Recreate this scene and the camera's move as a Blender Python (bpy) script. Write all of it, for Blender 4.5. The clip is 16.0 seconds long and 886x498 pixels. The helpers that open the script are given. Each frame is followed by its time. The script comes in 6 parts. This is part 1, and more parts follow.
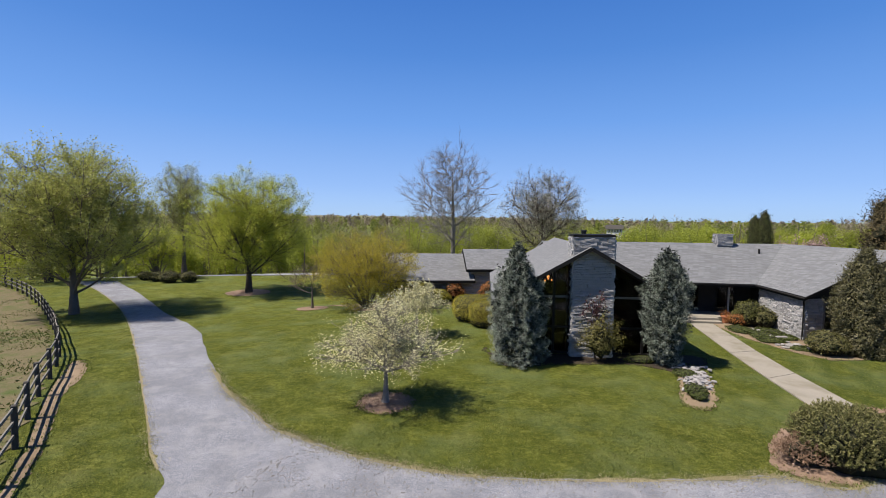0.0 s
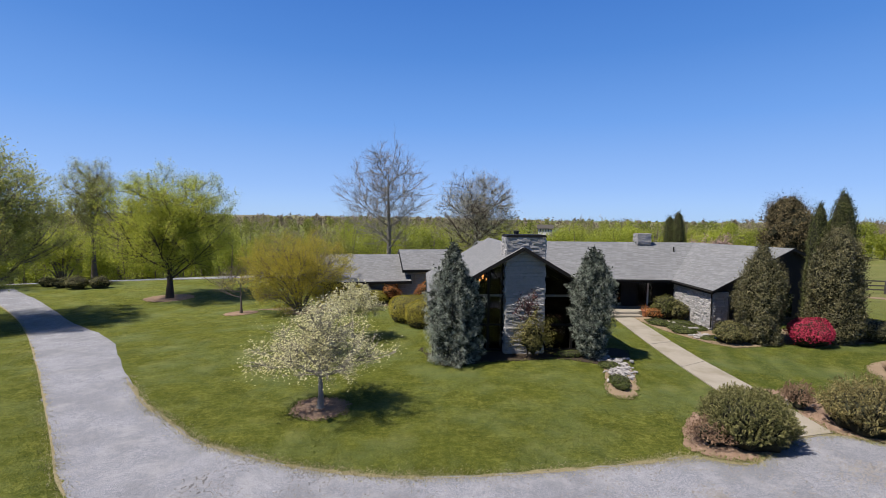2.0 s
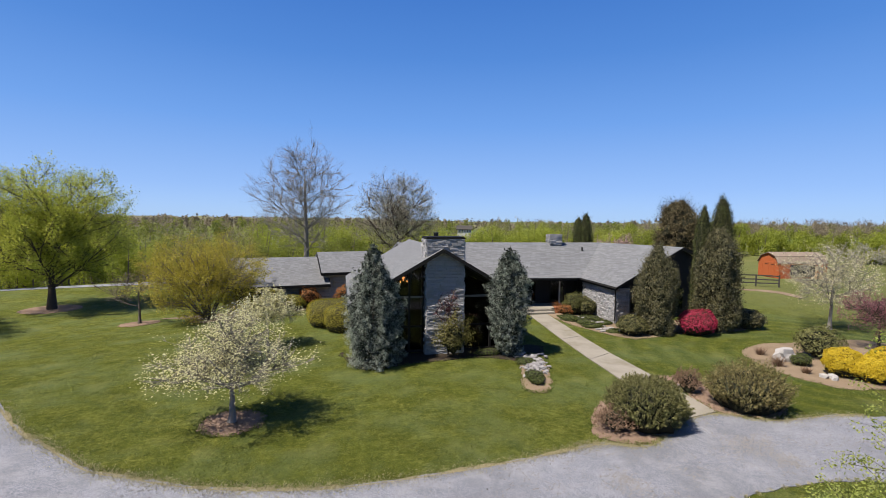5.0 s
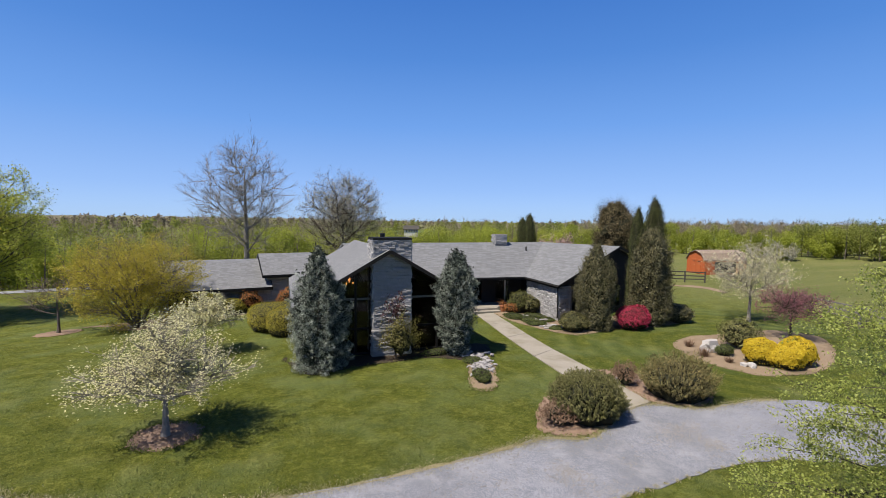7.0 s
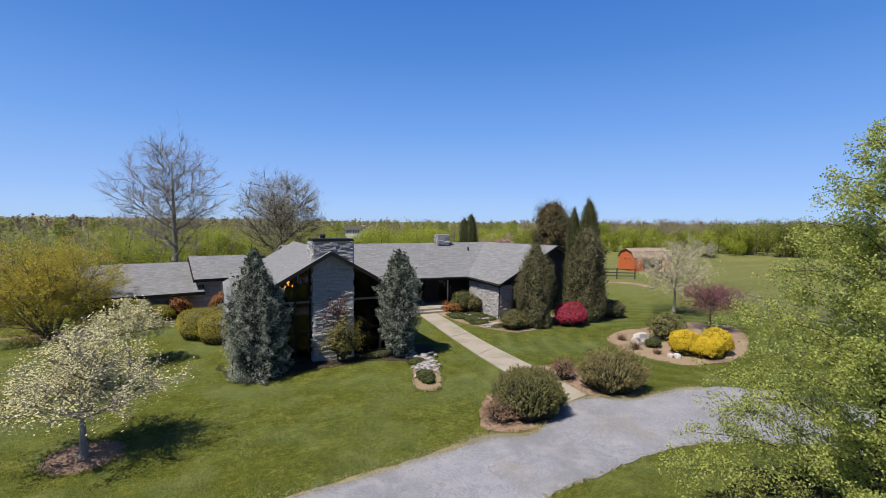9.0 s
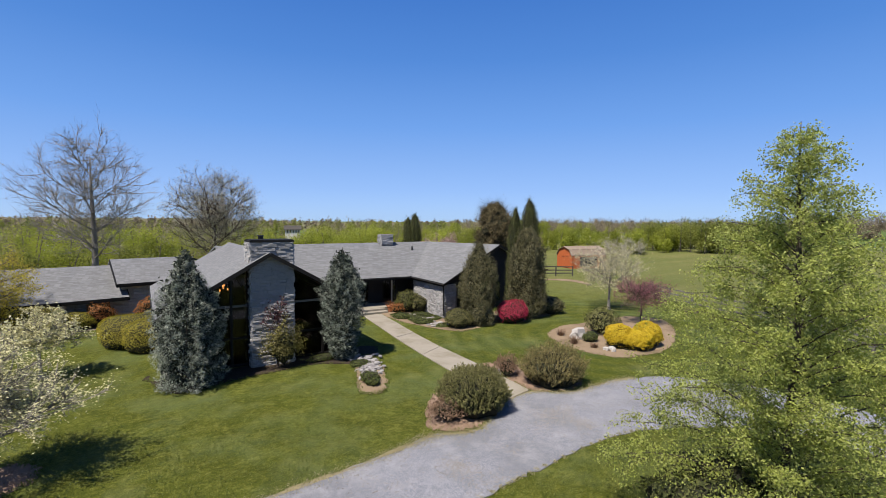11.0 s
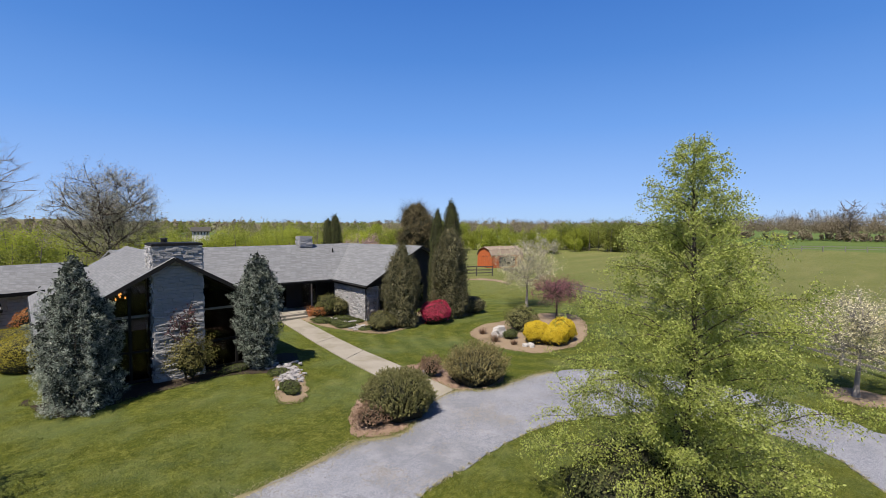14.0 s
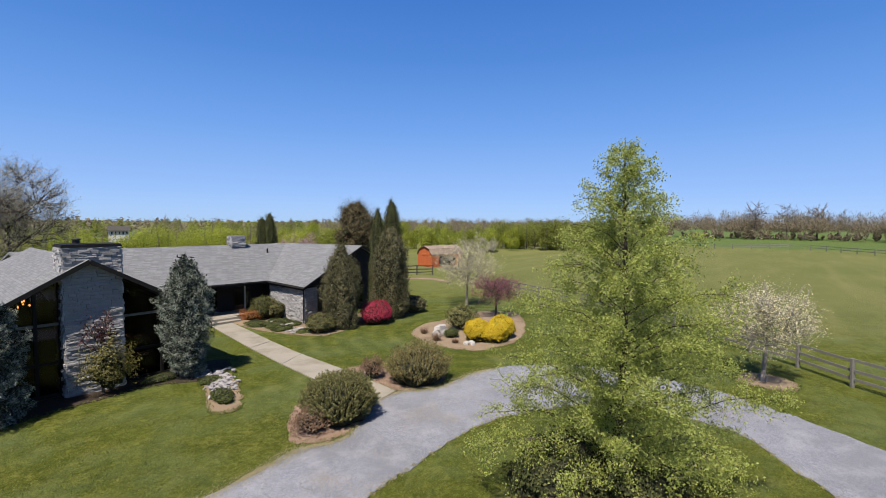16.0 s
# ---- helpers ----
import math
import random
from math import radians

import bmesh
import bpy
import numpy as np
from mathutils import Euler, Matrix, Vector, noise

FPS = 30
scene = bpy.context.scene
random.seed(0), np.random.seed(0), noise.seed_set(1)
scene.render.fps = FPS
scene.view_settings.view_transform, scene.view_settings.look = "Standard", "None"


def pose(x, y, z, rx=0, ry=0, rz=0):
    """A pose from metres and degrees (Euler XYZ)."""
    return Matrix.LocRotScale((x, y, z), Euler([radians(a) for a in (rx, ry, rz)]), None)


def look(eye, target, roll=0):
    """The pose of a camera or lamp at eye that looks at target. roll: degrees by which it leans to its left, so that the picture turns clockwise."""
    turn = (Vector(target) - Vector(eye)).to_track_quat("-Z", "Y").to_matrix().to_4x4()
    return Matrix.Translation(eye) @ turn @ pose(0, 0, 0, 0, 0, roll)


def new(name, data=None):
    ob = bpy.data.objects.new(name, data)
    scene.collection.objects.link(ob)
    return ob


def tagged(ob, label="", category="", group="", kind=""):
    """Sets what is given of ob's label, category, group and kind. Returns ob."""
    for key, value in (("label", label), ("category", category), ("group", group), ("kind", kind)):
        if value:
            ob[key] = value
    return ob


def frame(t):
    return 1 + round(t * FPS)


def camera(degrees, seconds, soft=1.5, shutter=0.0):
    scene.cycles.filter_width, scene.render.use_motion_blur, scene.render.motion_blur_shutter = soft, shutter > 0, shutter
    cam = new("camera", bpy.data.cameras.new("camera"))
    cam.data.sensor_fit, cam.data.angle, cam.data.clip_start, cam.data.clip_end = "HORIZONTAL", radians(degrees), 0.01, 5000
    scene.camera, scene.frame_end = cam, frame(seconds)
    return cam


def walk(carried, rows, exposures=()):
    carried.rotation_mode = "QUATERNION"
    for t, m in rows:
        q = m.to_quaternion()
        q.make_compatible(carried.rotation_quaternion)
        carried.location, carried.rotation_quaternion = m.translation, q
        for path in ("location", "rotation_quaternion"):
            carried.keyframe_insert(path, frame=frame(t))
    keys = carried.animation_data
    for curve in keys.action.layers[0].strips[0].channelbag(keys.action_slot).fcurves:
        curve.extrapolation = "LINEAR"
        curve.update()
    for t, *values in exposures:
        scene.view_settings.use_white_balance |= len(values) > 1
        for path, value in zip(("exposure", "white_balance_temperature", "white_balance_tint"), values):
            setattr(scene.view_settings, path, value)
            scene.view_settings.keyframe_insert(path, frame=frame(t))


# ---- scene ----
# camera: a hovering drone that turns to its right; seconds, x, y, z, pitch, roll, yaw
PATH = [
    (0.0, -0.074, -0.015, 6.833, -3.87, -0.65, 0.00),
    (0.5, -0.069, -0.023, 6.845, -3.88, -0.70, -1.66),
    (1.0, -0.063, -0.029, 6.858, -3.86, -0.59, -3.45),
    (1.5, -0.058, -0.035, 6.870, -3.82, -0.62, -5.67),
    (2.0, -0.053, -0.039, 6.881, -3.79, -0.67, -7.75),
    (2.5, -0.048, -0.042, 6.893, -3.81, -0.72, -9.39),
    (3.0, -0.044, -0.044, 6.904, -3.77, -0.74, -11.03),
    (3.5, -0.039, -0.045, 6.915, -3.74, -0.76, -12.48),
    (4.0, -0.034, -0.044, 6.925, -3.69, -0.76, -14.20),
    (6.5, -0.012, -0.025, 6.974, -3.51, -0.66, -22.05),
    (7.0, -0.008, -0.018, 6.983, -3.51, -0.68, -23.85),
    (7.5, -0.004, -0.010, 6.992, -3.45, -0.60, -25.62),
    (8.0, 0.000, 0.000, 7.000, -3.43, -0.58, -27.30),
    (8.5, 0.004, 0.011, 7.008, -3.41, -0.58, -28.91),
    (9.0, 0.008, 0.023, 7.016, -3.42, -0.55, -30.84),
    (9.5, 0.011, 0.036, 7.023, -3.45, -0.53, -32.79),
    (12.0, 0.029, 0.118, 7.057, -3.41, -0.42, -40.75),
    (12.5, 0.032, 0.137, 7.063, -3.38, -0.42, -42.37),
    (13.0, 0.035, 0.158, 7.068, -3.33, -0.41, -44.02),
    (13.5, 0.038, 0.181, 7.073, -3.29, -0.39, -45.63),
    (14.0, 0.041, 0.204, 7.078, -3.28, -0.42, -47.24),
    (14.5, 0.044, 0.228, 7.083, -3.30, -0.40, -48.83),
    (15.0, 0.046, 0.254, 7.088, -3.31, -0.45, -50.63),
    (15.5, 0.049, 0.281, 7.092, -3.31, -0.48, -52.58),
    (16.0, 0.052, 0.309, 7.096, -3.33, -0.49, -54.58),
]
cam = camera(86.55, 16.0, soft=0.3)
walk(cam, [(t, pose(x, y, z, 90 + p, r, w)) for t, x, y, z, p, r, w in PATH], [(0.0, 0.82, 6550, 15), (16.0, 0.82, 6550, 15)])

# world, sun and exposure
SUN_EL, SUN_AZ = 59.0, 256.0          # degrees; azimuth clockwise from +y
world = bpy.data.worlds.new("world")
scene.world = world
world.use_nodes = True
wn = world.node_tree.nodes
sky = wn.new("ShaderNodeTexSky")
sky.sky_type = 'NISHITA'
sky.sun_disc = False
sky.sun_elevation = radians(SUN_EL)
sky.sun_rotation = radians(SUN_AZ)
sky.altitude = 100
sky.air_density, sky.dust_density, sky.ozone_density = 0.3, 0.9, 7.0
wn["Background"].inputs["Strength"].default_value = 0.132
# a clear spring sky: pale haze along the horizon, deep blue overhead
way = wn.new("ShaderNodeTexCoord")
height_of = wn.new("ShaderNodeSeparateXYZ")
world.node_tree.links.new(way.outputs["Generated"], height_of.inputs[0])
haze = wn.new("ShaderNodeValToRGB")
hz = haze.color_ramp.elements
for at_z, tone in ((0.0, (0.43, 0.66, 0.95)), (0.063, (0.315, 0.55, 0.95)), (0.19, (0.165, 0.405, 0.89)), (0.316, (0.085, 0.285, 0.755)), (0.415, (0.055, 0.222, 0.67)), (0.75, (0.022, 0.098, 0.32)), (1.0, (0.018, 0.078, 0.265))):
    stop = hz[0] if at_z == 0.0 else hz[-1] if at_z == 1.0 else hz.new(at_z)
    stop.color = (*tone, 1)
world.node_tree.links.new(height_of.outputs[2], haze.inputs["Fac"])
lift = wn.new("ShaderNodeVectorMath")
lift.operation = 'SCALE'
lift.inputs["Scale"].default_value = 4.2
world.node_tree.links.new(haze.outputs["Color"], lift.inputs[0])
tint = wn.new("ShaderNodeMix")
tint.data_type = 'RGBA'
tint.inputs[0].default_value = 0.85
world.node_tree.links.new(sky.outputs[0], tint.inputs[6])
world.node_tree.links.new(lift.outputs[0], tint.inputs[7])
world.node_tree.links.new(tint.outputs[2], wn["Background"].inputs["Color"])
sd = bpy.data.lights.new("sun", 'SUN')
sd.energy, sd.angle, sd.color = 5.0, radians(0.53), (1.0, 0.935, 0.81)
sun = new("sun", sd)
to_sun = Vector((math.sin(radians(SUN_AZ)) * math.cos(radians(SUN_EL)), math.cos(radians(SUN_AZ)) * math.cos(radians(SUN_EL)), math.sin(radians(SUN_EL))))
sun.matrix_world = look(to_sun * 60, (0, 0, 0))

# ---- materials ----


def nodes_of(name):
    m = bpy.data.materials.new(name)
    m.use_nodes = True
    return m, m.node_tree.nodes, m.node_tree.links, m.node_tree.nodes["Principled BSDF"]


def add_noise(n, l, coord, scale, detail=4.0, rough=0.6):
    t = n.new("ShaderNodeTexNoise")
    t.inputs["Scale"].default_value, t.inputs["Detail"].default_value, t.inputs["Roughness"].default_value = scale, detail, rough
    l.new(coord, t.inputs["Vector"])
    return t.outputs["Fac"]


def ramp(n, l, fac, stops):
    r = n.new("ShaderNodeValToRGB")
    e = r.color_ramp.elements
    while len(e) < len(stops):
        e.new(0.5)
    for el, (p, c) in zip(e, stops):
        el.position, el.color = p, (*c, 1)
    l.new(fac, r.inputs["Fac"])
    return r.outputs["Color"]


def mix(n, l, fac, a, b, mode='MIX'):
    m = n.new("ShaderNodeMix")
    m.data_type, m.blend_type = 'RGBA', mode
    for s, v in ((m.inputs[0], fac), (m.inputs[6], a), (m.inputs[7], b)):
        if isinstance(v, (int, float)):
            s.default_value = v
        elif isinstance(v, tuple):
            s.default_value = (*v, 1)
        else:
            l.new(v, s)
    return m.outputs[2]


def arith(n, l, op, a, b=0.0):
    m = n.new("ShaderNodeMath")
    m.operation = op
    for s, v in zip(m.inputs, (a, b)):
        if isinstance(v, (int, float)):
            s.default_value = v
        else:
            l.new(v, s)
    return m.outputs[0]


def bump(n, l, bsdf, height, strength, distance):
    b = n.new("ShaderNodeBump")
    b.inputs["Strength"].default_value, b.inputs["Distance"].default_value = strength, distance
    l.new(height, b.inputs["Height"])
    l.new(b.outputs[0], bsdf.inputs["Normal"])


def surface(name, c1, c2, scale=3.0, fine=40.0, rough=0.8, depth=0.01, metal=0.0, stain=None, spread=0.5, rand=0.0):
    """A plain surface with a broad and a fine variation and a fine relief."""
    m, n, l, b = nodes_of(name)
    co = n.new("ShaderNodeTexCoord").outputs["Object"]
    broad, grain = add_noise(n, l, co, scale), add_noise(n, l, co, fine, 6.0, 0.7)
    col = mix(n, l, arith(n, l, 'ADD', arith(n, l, 'MULTIPLY', broad, 1 - spread * 0.5), arith(n, l, 'MULTIPLY', arith(n, l, 'SUBTRACT', grain, 0.5), spread)), c1, c2)
    if stain:
        mask = ramp(n, l, add_noise(n, l, co, scale * 0.4, 5.0), [(0.5, (0, 0, 0)), (0.68, (1, 1, 1))])
        col = mix(n, l, mask, col, stain)
    if rand:
        info = n.new("ShaderNodeObjectInfo").outputs["Random"]
        col = mix(n, l, 1.0, col, mix(n, l, info, (1 - rand,) * 3, (1 + rand * 0.6,) * 3), 'MULTIPLY')
    l.new(col, b.inputs["Base Color"])
    b.inputs["Roughness"].default_value, b.inputs["Metallic"].default_value = rough, metal
    b.inputs["Specular IOR Level"].default_value = 0.5 if rough < 0.65 else 0.2
    if depth:
        bump(n, l, b, grain, 0.7, depth)
    return m


def leafy(name, c1, c2, c3=None, trans=0.35, rough=0.55, patch=0.9, share=0.3):
    """Leaves: each one takes its own tone between the given colours, and lets some light through."""
    m, n, l, b = nodes_of(name)
    rnd = n.new("ShaderNodeNewGeometry").outputs["Random Per Island"]
    co = n.new("ShaderNodeTexCoord").outputs["Object"]
    broad = add_noise(n, l, co, patch, 3.0)
    if share > 0.5:
        broad = arith(n, l, 'ADD', arith(n, l, 'MULTIPLY', broad, 3.0), -1.0)
    stops = [(0.15, c1), (0.85, c2)] if c3 is None else [(0.1, c1), (0.5, c2), (0.9, c3)]
    col = ramp(n, l, arith(n, l, 'ADD', arith(n, l, 'MULTIPLY', rnd, 1 - share), arith(n, l, 'MULTIPLY', broad, share)), stops)
    l.new(col, b.inputs["Base Color"])
    b.inputs["Roughness"].default_value = rough
    b.inputs["Specular IOR Level"].default_value = 0.25
    t = n.new("ShaderNodeBsdfTranslucent")
    l.new(col, t.inputs["Color"])
    s = n.new("ShaderNodeMixShader")
    s.inputs[0].default_value = trans
    l.new(b.outputs[0], s.inputs[1])
    l.new(t.outputs[0], s.inputs[2])
    l.new(s.outputs[0], n["Material Output"].inputs["Surface"])
    return m


def lawn_material():
    m, n, l, b = nodes_of("lawn")
    co = n.new("ShaderNodeTexCoord").outputs["Object"]
    sep = n.new("ShaderNodeSeparateXYZ")
    l.new(co, sep.inputs[0])
    patch, mid, fine = add_noise(n, l, co, 0.12, 5.0), add_noise(n, l, co, 1.3, 5.0), add_noise(n, l, co, 22.0, 6.0, 0.75)
    # mowing bands
    u = arith(n, l, 'ADD', arith(n, l, 'MULTIPLY', sep.outputs[0], 2.6), arith(n, l, 'MULTIPLY', sep.outputs[1], 1.9))
    band = arith(n, l, 'SINE', arith(n, l, 'ADD', u, arith(n, l, 'MULTIPLY', patch, 3.0)))
    clump = add_noise(n, l, co, 5.5, 5.0, 0.7)
    f = arith(n, l, 'ADD', arith(n, l, 'MULTIPLY', mid, 0.25), arith(n, l, 'ADD', arith(n, l, 'MULTIPLY', clump, 0.35), arith(n, l, 'MULTIPLY', fine, 0.40)))
    col = ramp(n, l, f, [(0.38, (0.020, 0.030, 0.004)), (0.5, (0.074, 0.086, 0.011)), (0.60, (0.185, 0.187, 0.044))])
    col = mix(n, l, arith(n, l, 'MULTIPLY', arith(n, l, 'ADD', band, 1.0), 0.05), col, (0.09, 0.13, 0.02))
    warm = ramp(n, l, patch, [(0.4, (0, 0, 0)), (0.62, (1, 1, 1))])
    col = mix(n, l, arith(n, l, 'MULTIPLY', warm, 0.35), col, (0.072, 0.084, 0.007))
    # cooler, thinner grass in drifts
    cool = ramp(n, l, add_noise(n, l, co, 0.28, 6.0, 0.7), [(0.46, (0, 0, 0)), (0.66, (1, 1, 1))])
    col = mix(n, l, arith(n, l, 'MULTIPLY', cool, 0.75), col, mix(n, l, fine, (0.052, 0.078, 0.026), (0.140, 0.172, 0.066)))
    # mower tracks that follow the island bed
    off = n.new("ShaderNodeVectorMath")
    off.operation = 'DISTANCE'
    l.new(co, off.inputs[0])
    off.inputs[1].default_value = (26.0, 16.0, 0.0)
    ring = arith(n, l, 'SINE', arith(n, l, 'ADD', arith(n, l, 'MULTIPLY', off.outputs[1], 5.2), arith(n, l, 'MULTIPLY', mid, 1.6)))
    near = n.new("ShaderNodeMapRange")
    l.new(off.outputs[1], near.inputs[0])
    near.inputs[1].default_value, near.inputs[2].default_value, near.inputs[3].default_value, near.inputs[4].default_value = 10.0, 16.0, 0.20, 0.0
    col = mix(n, l, arith(n, l, 'MULTIPLY', near.outputs[0], arith(n, l, 'ADD', ring, 1.0)), col, (0.025, 0.045, 0.008))
    dry = ramp(n, l, add_noise(n, l, co, 0.55, 6.0, 0.65), [(0.54, (0, 0, 0)), (0.74, (1, 1, 1))])
    col = mix(n, l, arith(n, l, 'MULTIPLY', dry, 0.5), col, (0.185, 0.185, 0.062))
    # the pasture beyond the fences is paler and coarser
    far = n.new("ShaderNodeMapRange")
    l.new(sep.outputs[0], far.inputs[0])
    far.inputs[1].default_value, far.inputs[2].default_value = 34.0, 46.0
    past = ramp(n, l, f, [(0.38, (0.056, 0.073, 0.017)), (0.62, (0.142, 0.152, 0.048))])
    tall = ramp(n, l, add_noise(n, l, co, 0.05, 6.0, 0.7), [(0.38, (0, 0, 0)), (0.62, (1, 1, 1))])
    past = mix(n, l, arith(n, l, 'MULTIPLY', tall, 0.55), past, (0.142, 0.142, 0.050))
    rough_grass = ramp(n, l, add_noise(n, l, co, 0.4, 6.0, 0.7), [(0.45, (0, 0, 0)), (0.6, (1, 1, 1))])
    past = mix(n, l, arith(n, l, 'MULTIPLY', rough_grass, 0.3), past, (0.0665, 0.0805, 0.021))
    drift = n.new("ShaderNodeMapping")
    drift.inputs["Scale"].default_value, drift.inputs["Rotation"].default_value = (0.03, 0.28, 1.0), (0, 0, radians(28))
    l.new(co, drift.inputs["Vector"])
    streaks = ramp(n, l, add_noise(n, l, drift.outputs[0], 1.0, 5.0, 0.65), [(0.5, (0, 0, 0)), (0.7, (1, 1, 1))])
    past = mix(n, l, arith(n, l, 'MULTIPLY', streaks, 0.45), past, (0.18, 0.165, 0.07))
    hay = n.new("ShaderNodeMapRange")
    l.new(sep.outputs[0], hay.inputs[0])
    hay.inputs[1].default_value, hay.inputs[2].default_value = 160.0, 172.0
    past = mix(n, l, arith(n, l, 'MULTIPLY', hay.outputs[0], 0.7), past, (0.055, 0.10, 0.022))
    col = mix(n, l, far.outputs[0], col, past)
    l.new(col, b.inputs["Base Color"])
    b.inputs["Roughness"].default_value = 0.9
    b.inputs["Specular IOR Level"].default_value = 0.1
    bump(n, l, b, arith(n, l, 'ADD', fine, clump), 0.9, 0.07)
    return m


def gravel_material():
    m, n, l, b = nodes_of("gravel")
    co = n.new("ShaderNodeTexCoord").outputs["Object"]
    v = n.new("ShaderNodeTexVoronoi")
    v.inputs["Scale"].default_value = 52.0
    l.new(co, v.inputs["Vector"])
    wear = add_noise(n, l, co, 0.35, 5.0)
    fine = add_noise(n, l, co, 60.0, 4.0, 0.8)
    g = n.new("ShaderNodeSeparateColor")
    l.new(v.outputs["Color"], g.inputs[0])
    f = arith(n, l, 'ADD', arith(n, l, 'MULTIPLY', g.outputs[0], 0.5), arith(n, l, 'MULTIPLY', fine, 0.5))
    col = ramp(n, l, f, [(0.22, (0.066, 0.071, 0.087)), (0.5, (0.148, 0.156, 0.182)), (0.8, (0.29, 0.30, 0.33))])
    worn = ramp(n, l, wear, [(0.42, (0, 0, 0)), (0.58, (1, 1, 1))])
    col = mix(n, l, arith(n, l, 'MULTIPLY', worn, 0.6), col, mix(n, l, fine, (0.085, 0.089, 0.102), (0.135, 0.14, 0.157)))
    loose = ramp(n, l, add_noise(n, l, co, 1.1, 6.0, 0.7), [(0.48, (0, 0, 0)), (0.66, (1, 1, 1))])
    col = mix(n, l, arith(n, l, 'MULTIPLY', loose, 0.55), col, mix(n, l, g.outputs[1], (0.17, 0.175, 0.19), (0.30, 0.305, 0.32)))
    # damp, packed hollows and a few bare dark spots
    pits = ramp(n, l, add_noise(n, l, co, 2.7, 6.0, 0.75), [(0.60, (0, 0, 0)), (0.70, (1, 1, 1))])
    col = mix(n, l, arith(n, l, 'MULTIPLY', pits, 0.55), col, (0.07, 0.072, 0.082))
    l.new(col, b.inputs["Base Color"])
    b.inputs["Roughness"].default_value = 0.9
    bump(n, l, b, v.outputs["Distance"], 0.7, 0.014)
    return m


def shingle_material():
    m, n, l, b = nodes_of("shingles")
    co = n.new("ShaderNodeTexCoord").outputs["Object"]
    sep = n.new("ShaderNodeSeparateXYZ")
    l.new(co, sep.inputs[0])
    cmb = n.new("ShaderNodeCombineXYZ")
    l.new(arith(n, l, 'ADD', sep.outputs[0], sep.outputs[1]), cmb.inputs[0])
    l.new(arith(n, l, 'MULTIPLY', sep.outputs[2], 2.5), cmb.inputs[1])
    br = n.new("ShaderNodeTexBrick")
    l.new(cmb.outputs[0], br.inputs["Vector"])
    br.inputs["Color1"].default_value, br.inputs["Color2"].default_value, br.inputs["Mortar"].default_value = (0.062, 0.068, 0.076, 1), (0.158, 0.170, 0.185, 1), (0.040, 0.043, 0.048, 1)
    br.inputs["Scale"].default_value = 1.0
    br.inputs["Brick Width"].default_value, br.inputs["Row Height"].default_value = 0.36, 0.15
    br.inputs["Mortar Size"].default_value, br.inputs["Bias"].default_value = 0.012, 0.0
    streak = add_noise(n, l, co, 0.7, 5.0)
    grit = add_noise(n, l, co, 35.0, 5.0, 0.8)
    col = mix(n, l, 0.4, br.outputs["Color"], mix(n, l, grit, (0.03, 0.032, 0.036), (0.24, 0.245, 0.25)))
    col = mix(n, l, arith(n, l, 'MULTIPLY', streak, 0.3), col, (0.14, 0.14, 0.1365))
    l.new(col, b.inputs["Base Color"])
    b.inputs["Roughness"].default_value = 0.85
    bump(n, l, b, arith(n, l, 'ADD', br.outputs["Fac"], arith(n, l, 'MULTIPLY', grit, 0.5)), 0.5, -0.02)
    return m


def glass_material(name, tint):
    m, n, l, b = nodes_of(name)
    b.inputs["Base Color"].default_value = (*tint, 1)
    b.inputs["Roughness"].default_value = 0.02
    b.inputs["Transmission Weight"].default_value = 1.0
    b.inputs["IOR"].default_value = 1.33
    return m


def glow_material(name, color, strength):
    m, n, l, b = nodes_of(name)
    b.inputs["Base Color"].default_value = (*color, 1)
    b.inputs["Emission Color"].default_value = (*color, 1)
    b.inputs["Emission Strength"].default_value = strength
    return m


